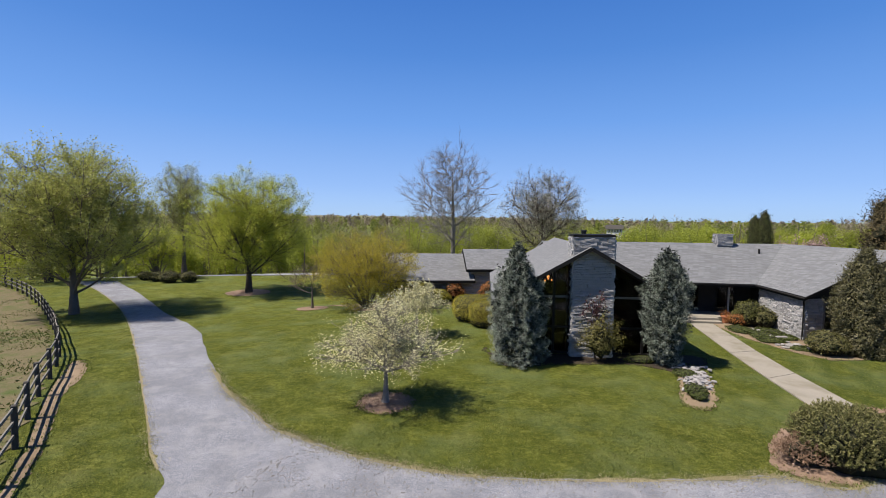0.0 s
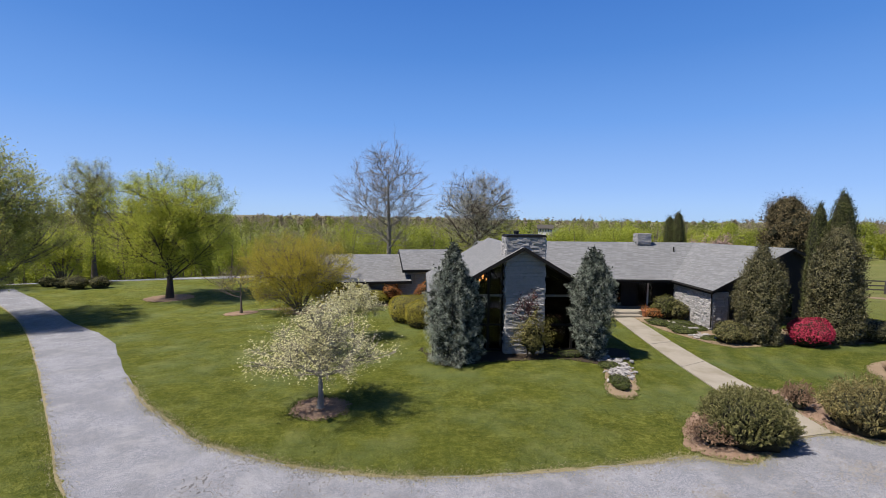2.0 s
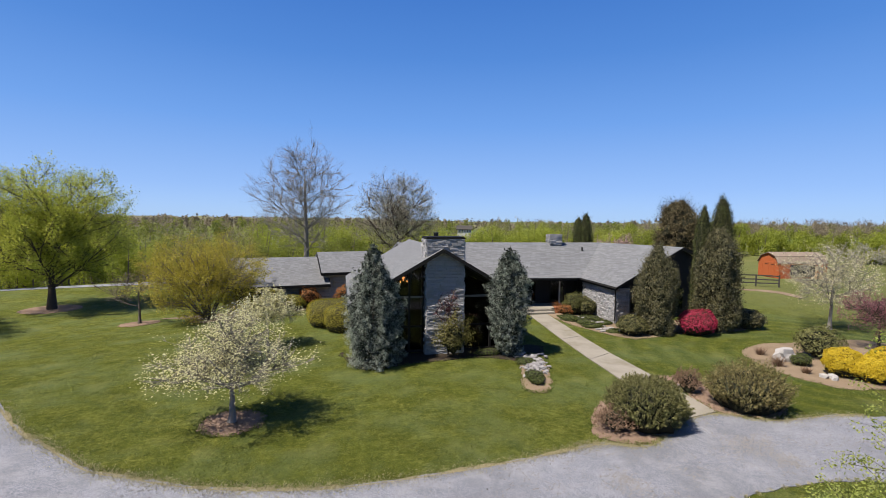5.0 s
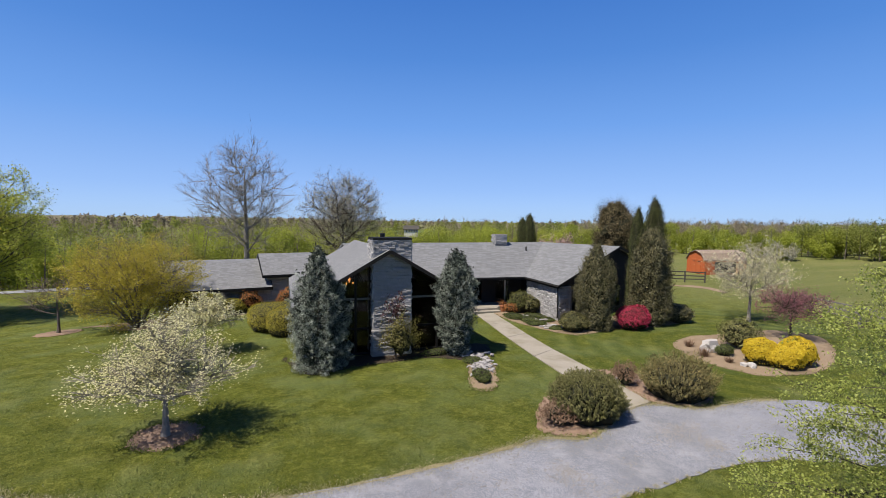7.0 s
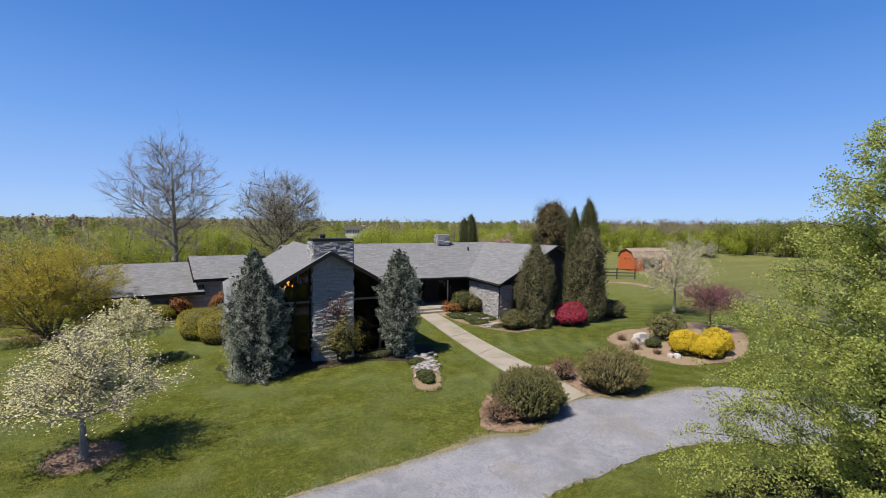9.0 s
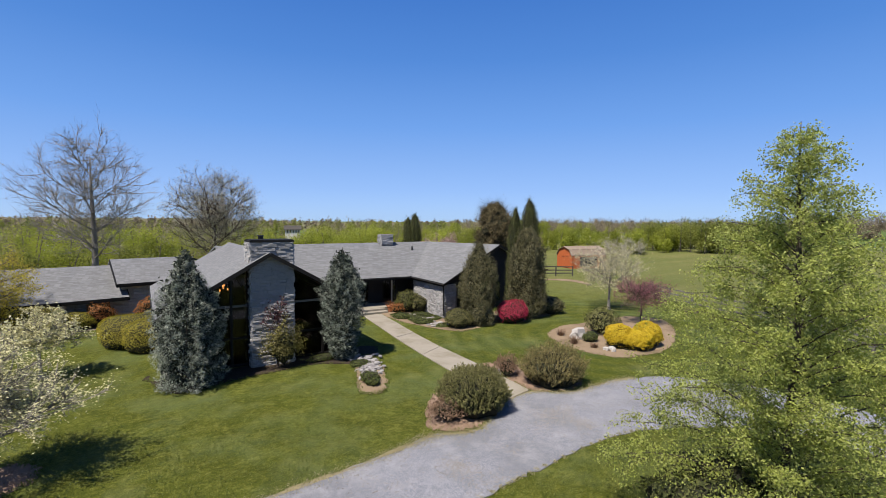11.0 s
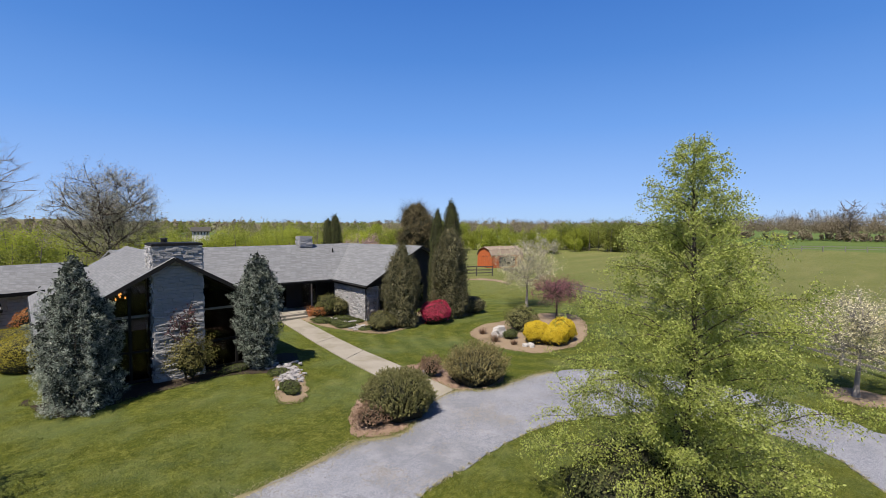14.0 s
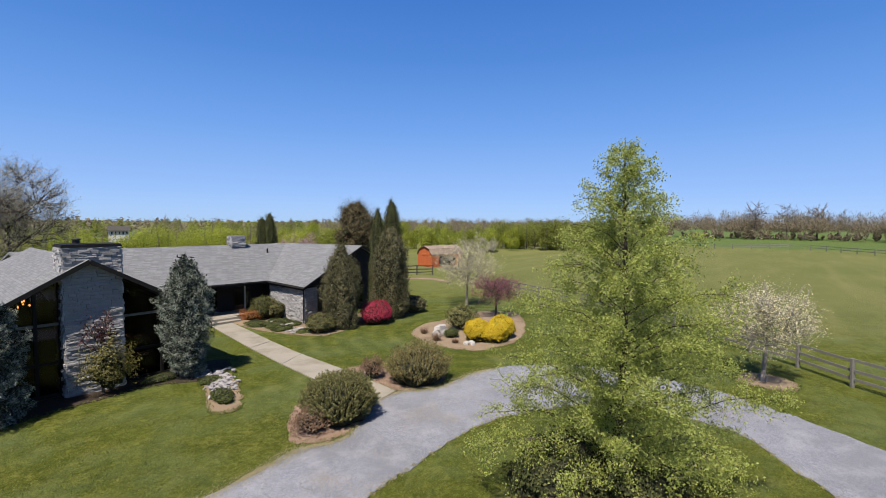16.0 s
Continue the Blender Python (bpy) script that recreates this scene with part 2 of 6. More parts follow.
M = dict(
    lawn=lawn_material(), gravel=gravel_material(), shingles=shingle_material(),
    concrete=surface("concrete", (0.19, 0.174, 0.143), (0.30, 0.278, 0.235), 1.5, 60, 0.85, 0.004, stain=(0.165, 0.15, 0.112), spread=0.8),
    mulch=surface("mulch", (0.15, 0.098, 0.070), (0.28, 0.202, 0.148), 2.5, 45, 0.95, 0.04),
    # dark mulch, with the shade along the great room put into its colour
    shade_toned_mulch=surface("shade_toned_mulch", (0.021, 0.0154, 0.0112), (0.056, 0.042, 0.0294), 2.5, 45, 0.95, 0.04),
    bed=surface("bed_mulch", (0.154, 0.112, 0.0735), (0.252, 0.196, 0.133), 1.2, 35, 0.95, 0.03, stain=(0.119, 0.0875, 0.056)),
    dry=surface("dry_grass", (0.175, 0.147, 0.0805), (0.294, 0.259, 0.161), 2.0, 30, 0.95, 0.04),
    bark=surface("bark", (0.091, 0.0735, 0.0595), (0.175, 0.1505, 0.126), 3.0, 25, 0.9, 0.03),
    bark_dark=surface("bark_dark", (0.042, 0.0336, 0.028), (0.091, 0.0735, 0.0595), 3.0, 25, 0.9, 0.03),
    bark_grey=surface("bark_grey", (0.154, 0.14, 0.126), (0.266, 0.245, 0.217), 3.0, 25, 0.9, 0.02),
    stone=surface("stone", (0.215, 0.214, 0.215), (0.39, 0.388, 0.386), 5.0, 30, 0.85, 0.02, rand=0.22),
    mortar=surface("mortar", (0.135, 0.132, 0.128), (0.21, 0.205, 0.20), 5.0, 40, 0.95, 0.01),
    rock=surface("rock", (0.168, 0.161, 0.154), (0.336, 0.322, 0.308), 4.0, 25, 0.85, 0.03, rand=0.25),
    pale_rock=surface("pale_rock", (0.24, 0.23, 0.22), (0.42, 0.41, 0.39), 3.0, 25, 0.85, 0.03),
    bed_rock=surface("bed_rock", (0.17, 0.164, 0.164), (0.36, 0.348, 0.345), 4.0, 25, 0.85, 0.02, rand=0.25),
    trim=surface("dark_trim", (0.006, 0.006, 0.006), (0.014, 0.013, 0.012), 3.0, 40, 0.7, 0.003),
    siding=surface("dark_siding", (0.011, 0.011, 0.0125), (0.022, 0.021, 0.0225), 2.0, 30, 0.8, 0.004),
    # near-black: the dimness behind the glass is put into this colour
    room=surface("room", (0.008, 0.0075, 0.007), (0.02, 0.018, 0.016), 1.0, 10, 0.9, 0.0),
    fence_dark=surface("fence_dark", (0.0315, 0.0294, 0.0266), (0.084, 0.0784, 0.07), 3.0, 30, 0.8, 0.006),
    fence_grey=surface("fence_grey", (0.10, 0.096, 0.085), (0.20, 0.19, 0.17), 3.0, 30, 0.85, 0.006),
    shed=surface("shed_red", (0.294, 0.07, 0.0224), (0.392, 0.112, 0.035), 2.0, 30, 0.75, 0.004),
    shed_roof=surface("shed_roof", (0.168, 0.1295, 0.098), (0.238, 0.189, 0.147), 2.0, 20, 0.9, 0.01),
    white=surface("white_paint", (0.49, 0.483, 0.469), (0.56, 0.553, 0.539), 2.0, 20, 0.6, 0.002),
    soil=surface("field_soil", (0.085, 0.075, 0.036), (0.20, 0.150, 0.10), 1.6, 9, 0.95, 0.05, stain=(0.055, 0.075, 0.018), spread=1.3),
    glass=glass_material("glass", (0.45, 0.5, 0.52)),
    bulb=glow_material("bulb", (1.0, 0.33, 0.07), 2.2),
    iron=surface("iron", (0.014, 0.014, 0.014), (0.028, 0.028, 0.028), 3.0, 30, 0.5, 0.002, metal=0.6),
    clay=surface("clay", (0.252, 0.098, 0.049), (0.336, 0.147, 0.077), 3.0, 30, 0.85, 0.003),
    # near-black filler for plant insides: shade among the leaves put into colour
    core_shade=surface("shrub_core_shade", (0.014, 0.0154, 0.0084), (0.0315, 0.0315, 0.0175), 4.0, 20, 0.95, 0.02),
)
L = dict(
    spring=leafy("spring_leaves", (0.25, 0.295, 0.034), (0.37, 0.405, 0.050), (0.47, 0.49, 0.095), 0.55),
    olive=leafy("olive_leaves", (0.22, 0.24, 0.055), (0.33, 0.345, 0.085), (0.43, 0.435, 0.15), 0.5),
    golden=leafy("golden_leaves", (0.26, 0.225, 0.026), (0.38, 0.325, 0.040), (0.48, 0.42, 0.085), 0.55),
    bud=leafy("buds", (0.25, 0.235, 0.17), (0.40, 0.385, 0.29)),
    white=leafy("white_blossom", (0.36, 0.36, 0.17), (0.52, 0.50, 0.28), (0.60, 0.57, 0.38), 0.35),
    apple=leafy("apple_blossom", (0.26, 0.25, 0.10), (0.52, 0.48, 0.30), (0.64, 0.60, 0.43), 0.25),
    redbud=leafy("redbud_blossom", (0.14, 0.049, 0.0595), (0.238, 0.098, 0.119), (0.294, 0.154, 0.168)),
    birch=leafy("birch_leaves", (0.215, 0.255, 0.052), (0.325, 0.37, 0.084), (0.44, 0.485, 0.155), 0.55, patch=1.6, share=0.4),
    spruce=leafy("spruce_needles", (0.046, 0.060, 0.044), (0.165, 0.192, 0.155), (0.39, 0.42, 0.36), 0.06, 0.8, patch=4.2, share=0.58),
    # older, darker needles; the shade between plumes is put into their colour too
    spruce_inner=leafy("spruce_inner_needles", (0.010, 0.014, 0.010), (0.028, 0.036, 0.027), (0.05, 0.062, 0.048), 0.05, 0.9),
    holly=leafy("holly_leaves", (0.015, 0.017, 0.007), (0.070, 0.067, 0.027), (0.20, 0.182, 0.095), 0.1, 0.40, patch=2.8, share=0.48),
    cedar=leafy("cedar_leaves", (0.016, 0.022, 0.007), (0.05, 0.06, 0.017), (0.105, 0.108, 0.036), 0.12, 0.85),
    brown_cedar=leafy("brown_cedar_leaves", (0.028, 0.024, 0.011), (0.082, 0.066, 0.030), (0.15, 0.118, 0.056), 0.1, 0.85),
    mugo=leafy("mugo_needles", (0.032, 0.034, 0.010), (0.112, 0.114, 0.034), (0.22, 0.208, 0.082), 0.15, 0.6, patch=4.0, share=0.35),
    brown_yew=leafy("brown_yew_needles", (0.055, 0.048, 0.015), (0.165, 0.14, 0.05), (0.30, 0.25, 0.115), 0.2, 0.6, patch=4.0, share=0.35),
    mugo_tip=leafy("mugo_tips", (0.11, 0.106, 0.038), (0.20, 0.185, 0.085), None, 0.2, 0.6),
    yew=leafy("yew_leaves", (0.15, 0.135, 0.011), (0.25, 0.222, 0.019), (0.34, 0.30, 0.036), 0.3),
    rhodo=leafy("rhododendron_leaves", (0.0385, 0.042, 0.0126), (0.091, 0.091, 0.028), (0.175, 0.154, 0.063), 0.2, 0.6),
    azalea=leafy("azalea_bloom", (0.20, 0.011, 0.030), (0.35, 0.022, 0.06), (0.46, 0.055, 0.11), 0.3),
    orange=leafy("orange_leaves", (0.175, 0.0595, 0.014), (0.266, 0.105, 0.028), (0.315, 0.154, 0.056)),
    yellow=leafy("yellow_leaves", (0.364, 0.252, 0.007), (0.504, 0.371, 0.014), (0.574, 0.462, 0.042), 0.25),
    plum=leafy("plum_leaves", (0.0385, 0.014, 0.021), (0.084, 0.035, 0.042), (0.14, 0.07, 0.07)),
    shrub=leafy("shrub_leaves", (0.035, 0.042, 0.0105), (0.091, 0.098, 0.0245), (0.154, 0.147, 0.049)),
    loose=leafy("loose_shrub_leaves", (0.05, 0.048, 0.012), (0.125, 0.115, 0.03), (0.21, 0.19, 0.062), 0.3),
    cover=leafy("ground_cover", (0.035, 0.049, 0.0126), (0.07, 0.091, 0.021), (0.119, 0.133, 0.0385)),
    chip=leafy("bark_chips", (0.09, 0.052, 0.036), (0.22, 0.148, 0.108), (0.36, 0.265, 0.21), 0.0, 0.9),
    twig=leafy("dry_twigs", (0.112, 0.07, 0.042), (0.224, 0.147, 0.098), None, 0.1),
    woods=leafy("woods_leaves", (0.17, 0.198, 0.028), (0.265, 0.305, 0.036), (0.36, 0.395, 0.058), 0.6, patch=0.11, share=0.6),
    woods_brown=leafy("woods_bare", (0.12, 0.10, 0.072), (0.20, 0.165, 0.115), (0.28, 0.25, 0.145), patch=0.1, share=0.5),
    woods_dark=leafy("woods_dark", (0.115, 0.132, 0.032), (0.185, 0.21, 0.042), (0.27, 0.292, 0.06), 0.6, patch=0.10, share=0.6),
    woods_pink=leafy("woods_pink", (0.266, 0.168, 0.154), (0.406, 0.294, 0.266)),
    grass=leafy("grass_blades", (0.055, 0.078, 0.011), (0.105, 0.132, 0.023), (0.195, 0.205, 0.058), 0.35, patch=0.5, share=0.4),
    straw=leafy("straw_blades", (0.20, 0.19, 0.085), (0.36, 0.325, 0.20), None, 0.25),
)

# ---- mesh tools ----


class Build:
    """Gathers vertices and faces for one mesh."""

    def __init__(self):
        self.v, self.f, self.n = [], [], 0

    def add(self, verts, faces):
        verts = np.asarray(verts, float).reshape(-1, 3)
        for f in faces if isinstance(faces, list) else [faces]:
            self.f.append(np.asarray(f, int) + self.n)
        self.v.append(verts)
        self.n += len(verts)
        return self

    def mesh(self, name, smooth=False):
        me = bpy.data.meshes.new(name)
        if not self.v:
            return me
        v = np.concatenate(self.v)
        fs = [f if f.ndim == 2 else f[None] for f in self.f]
        idx = np.concatenate([f.ravel() for f in fs])
        tot = np.concatenate([np.full(len(f), f.shape[1]) for f in fs])
        me.vertices.add(len(v))
        me.vertices.foreach_set("co", v.ravel())
        me.loops.add(len(idx))
        me.loops.foreach_set("vertex_index", idx)
        me.polygons.add(len(tot))
        me.polygons.foreach_set("loop_start", np.concatenate([[0], np.cumsum(tot)[:-1]]))
        me.polygons.foreach_set("loop_total", tot)
        me.polygons.foreach_set("use_smooth", np.full(len(tot), smooth))
        me.update(calc_edges=True)
        return me


def thing(name, label, category, at=(0, 0, 0), turn=0.0, group="", kind=""):
    ob = new(name)
    ob.empty_display_size = 0.2
    ob.matrix_basis = pose(*at, 0, 0, turn)
    return tagged(ob, label, category, group, kind)


def part(name, build, material, parent, label="", smooth=False, kind=""):
    me = build.mesh(name, smooth) if isinstance(build, Build) else build
    if not me.materials:
        me.materials.append(material)
    ob = new(name, me)
    ob.parent = parent
    return tagged(ob, label, kind=kind)


def solo(name, build, material, label, category, kind="", smooth=False, group=""):
    me = build.mesh(name, smooth) if isinstance(build, Build) else build
    me.materials.append(material)
    return tagged(new(name, me), label, category, group, kind)


BOXF = np.array([[0, 3, 2, 1], [4, 5, 6, 7], [0, 1, 5, 4], [1, 2, 6, 5], [2, 3, 7, 6], [3, 0, 4, 7]])


def box(b, x0, x1, y0, y1, z0, z1, m=None):
    v = np.array([(x0, y0, z0), (x1, y0, z0), (x1, y1, z0), (x0, y1, z0), (x0, y0, z1), (x1, y0, z1), (x1, y1, z1), (x0, y1, z1)], float)
    if m is not None:
        v = np.array([m @ Vector(p) for p in v])
    return b.add(v, BOXF)


def soft_box(x0, x1, y0, y1, z0, z1, r=0.01, name="box"):
    """A box with bevelled edges, as a mesh."""
    bm = bmesh.new()
    bmesh.ops.create_cube(bm, size=1.0)
    for v in bm.verts:
        v.co = Vector((x0 + (v.co.x + 0.5) * (x1 - x0), y0 + (v.co.y + 0.5) * (y1 - y0), z0 + (v.co.z + 0.5) * (z1 - z0)))
    bmesh.ops.bevel(bm, geom=bm.edges[:], offset=r, segments=1, affect='EDGES')
    me = bpy.data.meshes.new(name)
    bm.to_mesh(me)
    bm.free()
    return me


def slab(b, top, thick):
    """A plate under a polygon of points."""
    t = np.array(top, float)
    n = len(t)
    b.add(np.concatenate([t, t - (0, 0, thick)]), [np.arange(n), np.arange(n)[::-1] + n] + [np.array([i, i + n, (i + 1) % n + n, (i + 1) % n]) for i in range(n)])
    return b


def beam(b, p, q, w, h):
    """A squared bar from p to q, w wide and h high."""
    p, q = np.array(p, float), np.array(q, float)
    d = (q - p) / np.linalg.norm(q - p)
    s = np.cross(d, (0, 0, 1))
    s = s / np.linalg.norm(s) if np.linalg.norm(s) > 1e-6 else np.array((1.0, 0, 0))
    u = np.cross(s, d)
    v = [e + s * a * w / 2 + u * c * h / 2 for e in (p, q) for a, c in ((-1, -1), (1, -1), (1, 1), (-1, 1))]
    return b.add(v, BOXF)


def tube(b, pts, radii, sides=5):
    pts, radii = np.asarray(pts, float), np.asarray(radii, float)
    n = len(pts)
    d = np.gradient(pts, axis=0)
    d /= np.linalg.norm(d, axis=1, keepdims=True) + 1e-9
    ref = np.where(np.abs(d[:, 2:3]) > 0.9, np.array([[1.0, 0, 0]]), np.array([[0, 0, 1.0]]))
    s = np.cross(d, ref)
    s /= np.linalg.norm(s, axis=1, keepdims=True) + 1e-9
    u = np.cross(s, d)
    a = np.arange(sides) / sides * 2 * np.pi
    ring = pts[:, None] + radii[:, None, None] * (np.cos(a)[None, :, None] * s[:, None] + np.sin(a)[None, :, None] * u[:, None])
    i, j = np.meshgrid(np.arange(n - 1), np.arange(sides), indexing="ij")
    k = (j + 1) % sides
    f = np.stack([i * sides + j, i * sides + k, (i + 1) * sides + k, (i + 1) * sides + j], -1).reshape(-1, 4)
    return b.add(ring.reshape(-1, 3), [f, np.arange(sides) + (n - 1) * sides])


def leaves(b, rng, at, size, flat=0.0, aspect=0.55, out=None, along=None):
    """A small folded leaf at each point. out: the way that leaves face; along: the way that they point."""
    at = np.asarray(at, float)
    n = len(at)
    if n == 0:
        return b
    nrm = rng.normal(size=(n, 3))
    if out is not None:
        nrm = nrm * 0.55 + np.asarray(out) * 1.0
    nrm[:, 2] += flat
    nrm /= np.linalg.norm(nrm, axis=1, keepdims=True) + 1e-9
    d = rng.normal(size=(n, 3))
    if along is not None:
        d = d * 0.45 + np.asarray(along)
    d -= nrm * (d * nrm).sum(1, keepdims=True)
    d /= np.linalg.norm(d, axis=1, keepdims=True) + 1e-9
    s = np.cross(nrm, d)
    ln = size * rng.uniform(0.6, 1.35, (n, 1))
    w = ln * aspect
    v = np.stack([at - d * ln * 0.5, at + s * w * 0.5 + nrm * w * 0.12, at + d * ln * 0.5, at - s * w * 0.5 + nrm * w * 0.12], 1)
    return b.add(v.reshape(-1, 3), np.arange(4 * n).reshape(n, 4))


def spline(pts, n, closed=False):
    """n points on a smooth curve through the given ones."""
    p = np.array(pts, float)
    m = len(p)
    out = []
    for t in np.linspace(0, m if closed else m - 1, n, endpoint=not closed):
        i = min(int(t), m - 1 if closed else m - 2)
        u = t - i
        q = [p[(i + k) % m] if closed else p[min(max(i + k, 0), m - 1)] for k in (-1, 0, 1, 2)]
        out.append(0.5 * (2 * q[1] + (q[2] - q[0]) * u + (2 * q[0] - 5 * q[1] + 4 * q[2] - q[3]) * u * u + (3 * q[1] - q[0] - 3 * q[2] + q[3]) * u ** 3))
    return np.array(out)


def smooth01(t):
    t = np.clip(t, 0, 1)
    return t * t * (3 - 2 * t)


def ground_z(x, y):
    """Height of the ground: level round the drive, falling away behind and to the left."""
    x, y = np.asarray(x, float), np.asarray(y, float)
    return -1.3 * smooth01((-0.6 * x + 0.8 * y - 22) / 24) - 8.5 * smooth01((y - 0.35 * x - 70) / 60)


def on_ground(x, y, dz=0.0):
    return (x, y, float(ground_z(x, y)) + dz)

# ---- ground, drive and paths ----


def ground_sheet():
    near_x = np.arange(-60, 70.1, 1.0)
    near_y = np.arange(-30, 90.1, 1.0)
    far = np.array([15, 40, 80, 150, 260, 450, 900, 1800, 4200], float)
    gx = np.concatenate([-60 - far[::-1], near_x, 70 + far])
    gy = np.concatenate([-30 - far[::-1], near_y, 90 + far])
    xx, yy = np.meshgrid(gx, gy, indexing="ij")
    zz = ground_z(xx, yy)
    nx, ny = len(gx), len(gy)
    i, j = np.meshgrid(np.arange(nx - 1), np.arange(ny - 1), indexing="ij")
    f = np.stack([i * ny + j, (i + 1) * ny + j, (i + 1) * ny + j + 1, i * ny + j + 1], -1).reshape(-1, 4)
    b = Build().add(np.stack([xx, yy, zz], -1).reshape(-1, 3), f)
    return solo("ground", b, M["lawn"], "mown green lawn running out into pasture", "lawn", "structure", True)


ground_sheet()


def ragged(pts, amount, seed, closed=True):
    rng = np.random.default_rng(seed)
    p = np.array(pts, float)
    return p + rng.normal(size=p.shape) * amount


PATCHES = []


def flat_patch(name, edge, z, material, label, category, kind="structure", holes=(), rim=0.0, parent=None):
    """A sheet with the given outline, a little above the ground, with its rim turned down."""
    PATCHES.append((np.array(edge), [np.array(h) for h in holes]))
    bm = bmesh.new()
    for loop in (edge, *holes):
        vs = [bm.verts.new((p[0], p[1], float(ground_z(p[0], p[1])) + z)) for p in loop]
        for a, c in zip(vs, vs[1:] + vs[:1]):
            bm.edges.new((a, c))
    bmesh.ops.triangle_fill(bm, use_beauty=True, use_dissolve=False, edges=bm.edges[:])
    rimed = [e for e in bm.edges if len(e.link_faces) == 1]
    ext = bmesh.ops.extrude_edge_only(bm, edges=rimed)
    for v in ext["geom"]:
        if isinstance(v, bmesh.types.BMVert):
            v.co.z -= z + 0.03
    bmesh.ops.recalc_face_normals(bm, faces=bm.faces[:])
    me = bpy.data.meshes.new(name)
    bm.to_mesh(me)
    bm.free()
    me.materials.append(material)
    return tagged(new(name, me), label, category, kind=kind)


# lawn-side edge of the drive, from the far lane to the turning loop
EDGE_OUT = [(-39, 56), (-30, 46.5), (-23.5, 39), (-16.6, 31.0), (-10.9, 21.6), (-8.5, 18.0), (-7.2, 16.6), (-5.6, 14.8), (-4.2, 13.9), (-2.8, 13.1), (-1.3, 12.5), (0.2, 12.1),
            (1.7, 11.9), (4.7, 11.85), (7.6, 12.0), (9.0, 12.1), (10.5, 11.6), (12.6, 12.7), (14.6, 12.9), (16, 11.9), (18.6, 11.6), (20.9, 10.6), (22.4, 8.6), (23.2, 6.0), (22.9, 2.7), (22.1, 0.6),
            (21.0, -1.2), (19.2, -3.4), (14, -9), (6, -12.5), (-3, -12)]
EDGE_IN = [(-8.5, -6), (-8.2, 2), (-7.4, 8), (-6.9, 10.9), (-8.4, 13.1), (-9.6, 14.9), (-12.1, 18.5), (-16.0, 24.1), (-23.4, 34.5), (-29.1, 41.5), (-37.5, 50.2), (-44, 55.5)]
drive_out, drive_in = spline(EDGE_OUT, 220), spline(EDGE_IN, 110)
island = spline([(8.3, 8.6), (10.2, 8.65), (13.3, 8.6), (15.3, 8.05), (17.6, 6.4), (18.9, 4.2), (18.6, 1.2), (16.8, -0.3), (14.2, -2.4), (9, -5.5), (2, -5.5), (-3, -2), (-3.2, 3), (0.5, 6.8), (4.5, 8.2)], 110, True)
flat_patch("driveway", ragged(np.concatenate([drive_out, drive_in]), 0.05, 4), 0.02, M["gravel"], "pale grey gravel driveway with worn wheel tracks", "driveway", holes=(ragged(island, 0.05, 5),))
flat_patch("far_lane", np.concatenate([spline([(-70, 62.5), (-42, 60.8), (-27, 62.9), (0, 66)], 30), spline([(0, 69), (-27, 66), (-44, 64.5), (-70, 66)], 30)]), 0.03, M["gravel"], "grey gravel lane across the lawn", "lane")


def edge_band(line, w0, w1, seed, name, closed=False):
    """A ragged strip of dry grass along a line."""
    rng = np.random.default_rng(seed)
    p = np.array(line)
    t = np.roll(p, -1, 0) - np.roll(p, 1, 0) if closed else np.gradient(p, axis=0)
    t /= np.linalg.norm(t, axis=1, keepdims=True) + 1e-9
    nrm = np.stack([-t[:, 1], t[:, 0]], 1)
    wob = np.array([noise.noise(Vector((q[0] * 0.7, q[1] * 0.7, seed))) for q in p])
    w = np.clip(w1 * (0.55 + 0.9 * wob) + rng.uniform(-0.06, 0.06, len(p)), 0.03, None)
    a, c = p - nrm * w0, p + nrm * w[:, None]
    v = np.concatenate([np.column_stack([q, ground_z(q[:, 0], q[:, 1]) + 0.028 - k * 0.02]) for k, q in enumerate((a, c))])
    n = len(p)
    i = np.arange(n if closed else n - 1)
    f = np.stack([i, (i + 1) % n, (i + 1) % n + n, i + n], 1)
    return solo(name, Build().add(v, f), M["dry"], "straw-coloured dry grass along the gravel edge", "dry grass", "structure")


edge_band(drive_out[30:150], 0.08, 0.13, 3, "dry_verge")
edge_band(drive_in[::-1][:75], 0.05, 0.16, 7, "dry_verge")

path_r = [(17.75, 30.6), (17.1, 27.4), (16.4, 24.2), (15.75, 20.6), (15.3, 17.0), (14.65, 13.0)]
path_l = [(16.3, 30.6), (15.55, 27.2), (14.8, 23.8), (14.05, 19.9), (13.5, 16.5), (12.85, 12.8)]


def front_walk():
    root = thing("front_walk", "pale concrete front walk with cut joints", "path", kind="structure")
    r, lft = spline(path_r, 6), spline(path_l, 6)
    for k in range(5):
        g = 0.006
        q = [lft[k] * (1 - g) + lft[k + 1] * g, r[k] * (1 - g) + r[k + 1] * g, r[k + 1] * (1 - g) + r[k] * g, lft[k + 1] * (1 - g) + lft[k] * g]
        part("slab", slab(Build(), [(x, y, 0.045 + 0.004 * (k % 2)) for x, y in q][::-1], 0.1), M["concrete"], root)


front_walk()


def inside(p, poly):
    x, y = p[:, 0], p[:, 1]
    hit = np.zeros(len(p), bool)
    q = np.roll(poly, -1, 0)
    for (x0, y0), (x1, y1) in zip(poly, q):
        c = (y0 > y) != (y1 > y)
        if c.any():
            hit ^= c & (x < (x1 - x0) * (y - y0) / (y1 - y0 + 1e-12) + x0)
    return hit


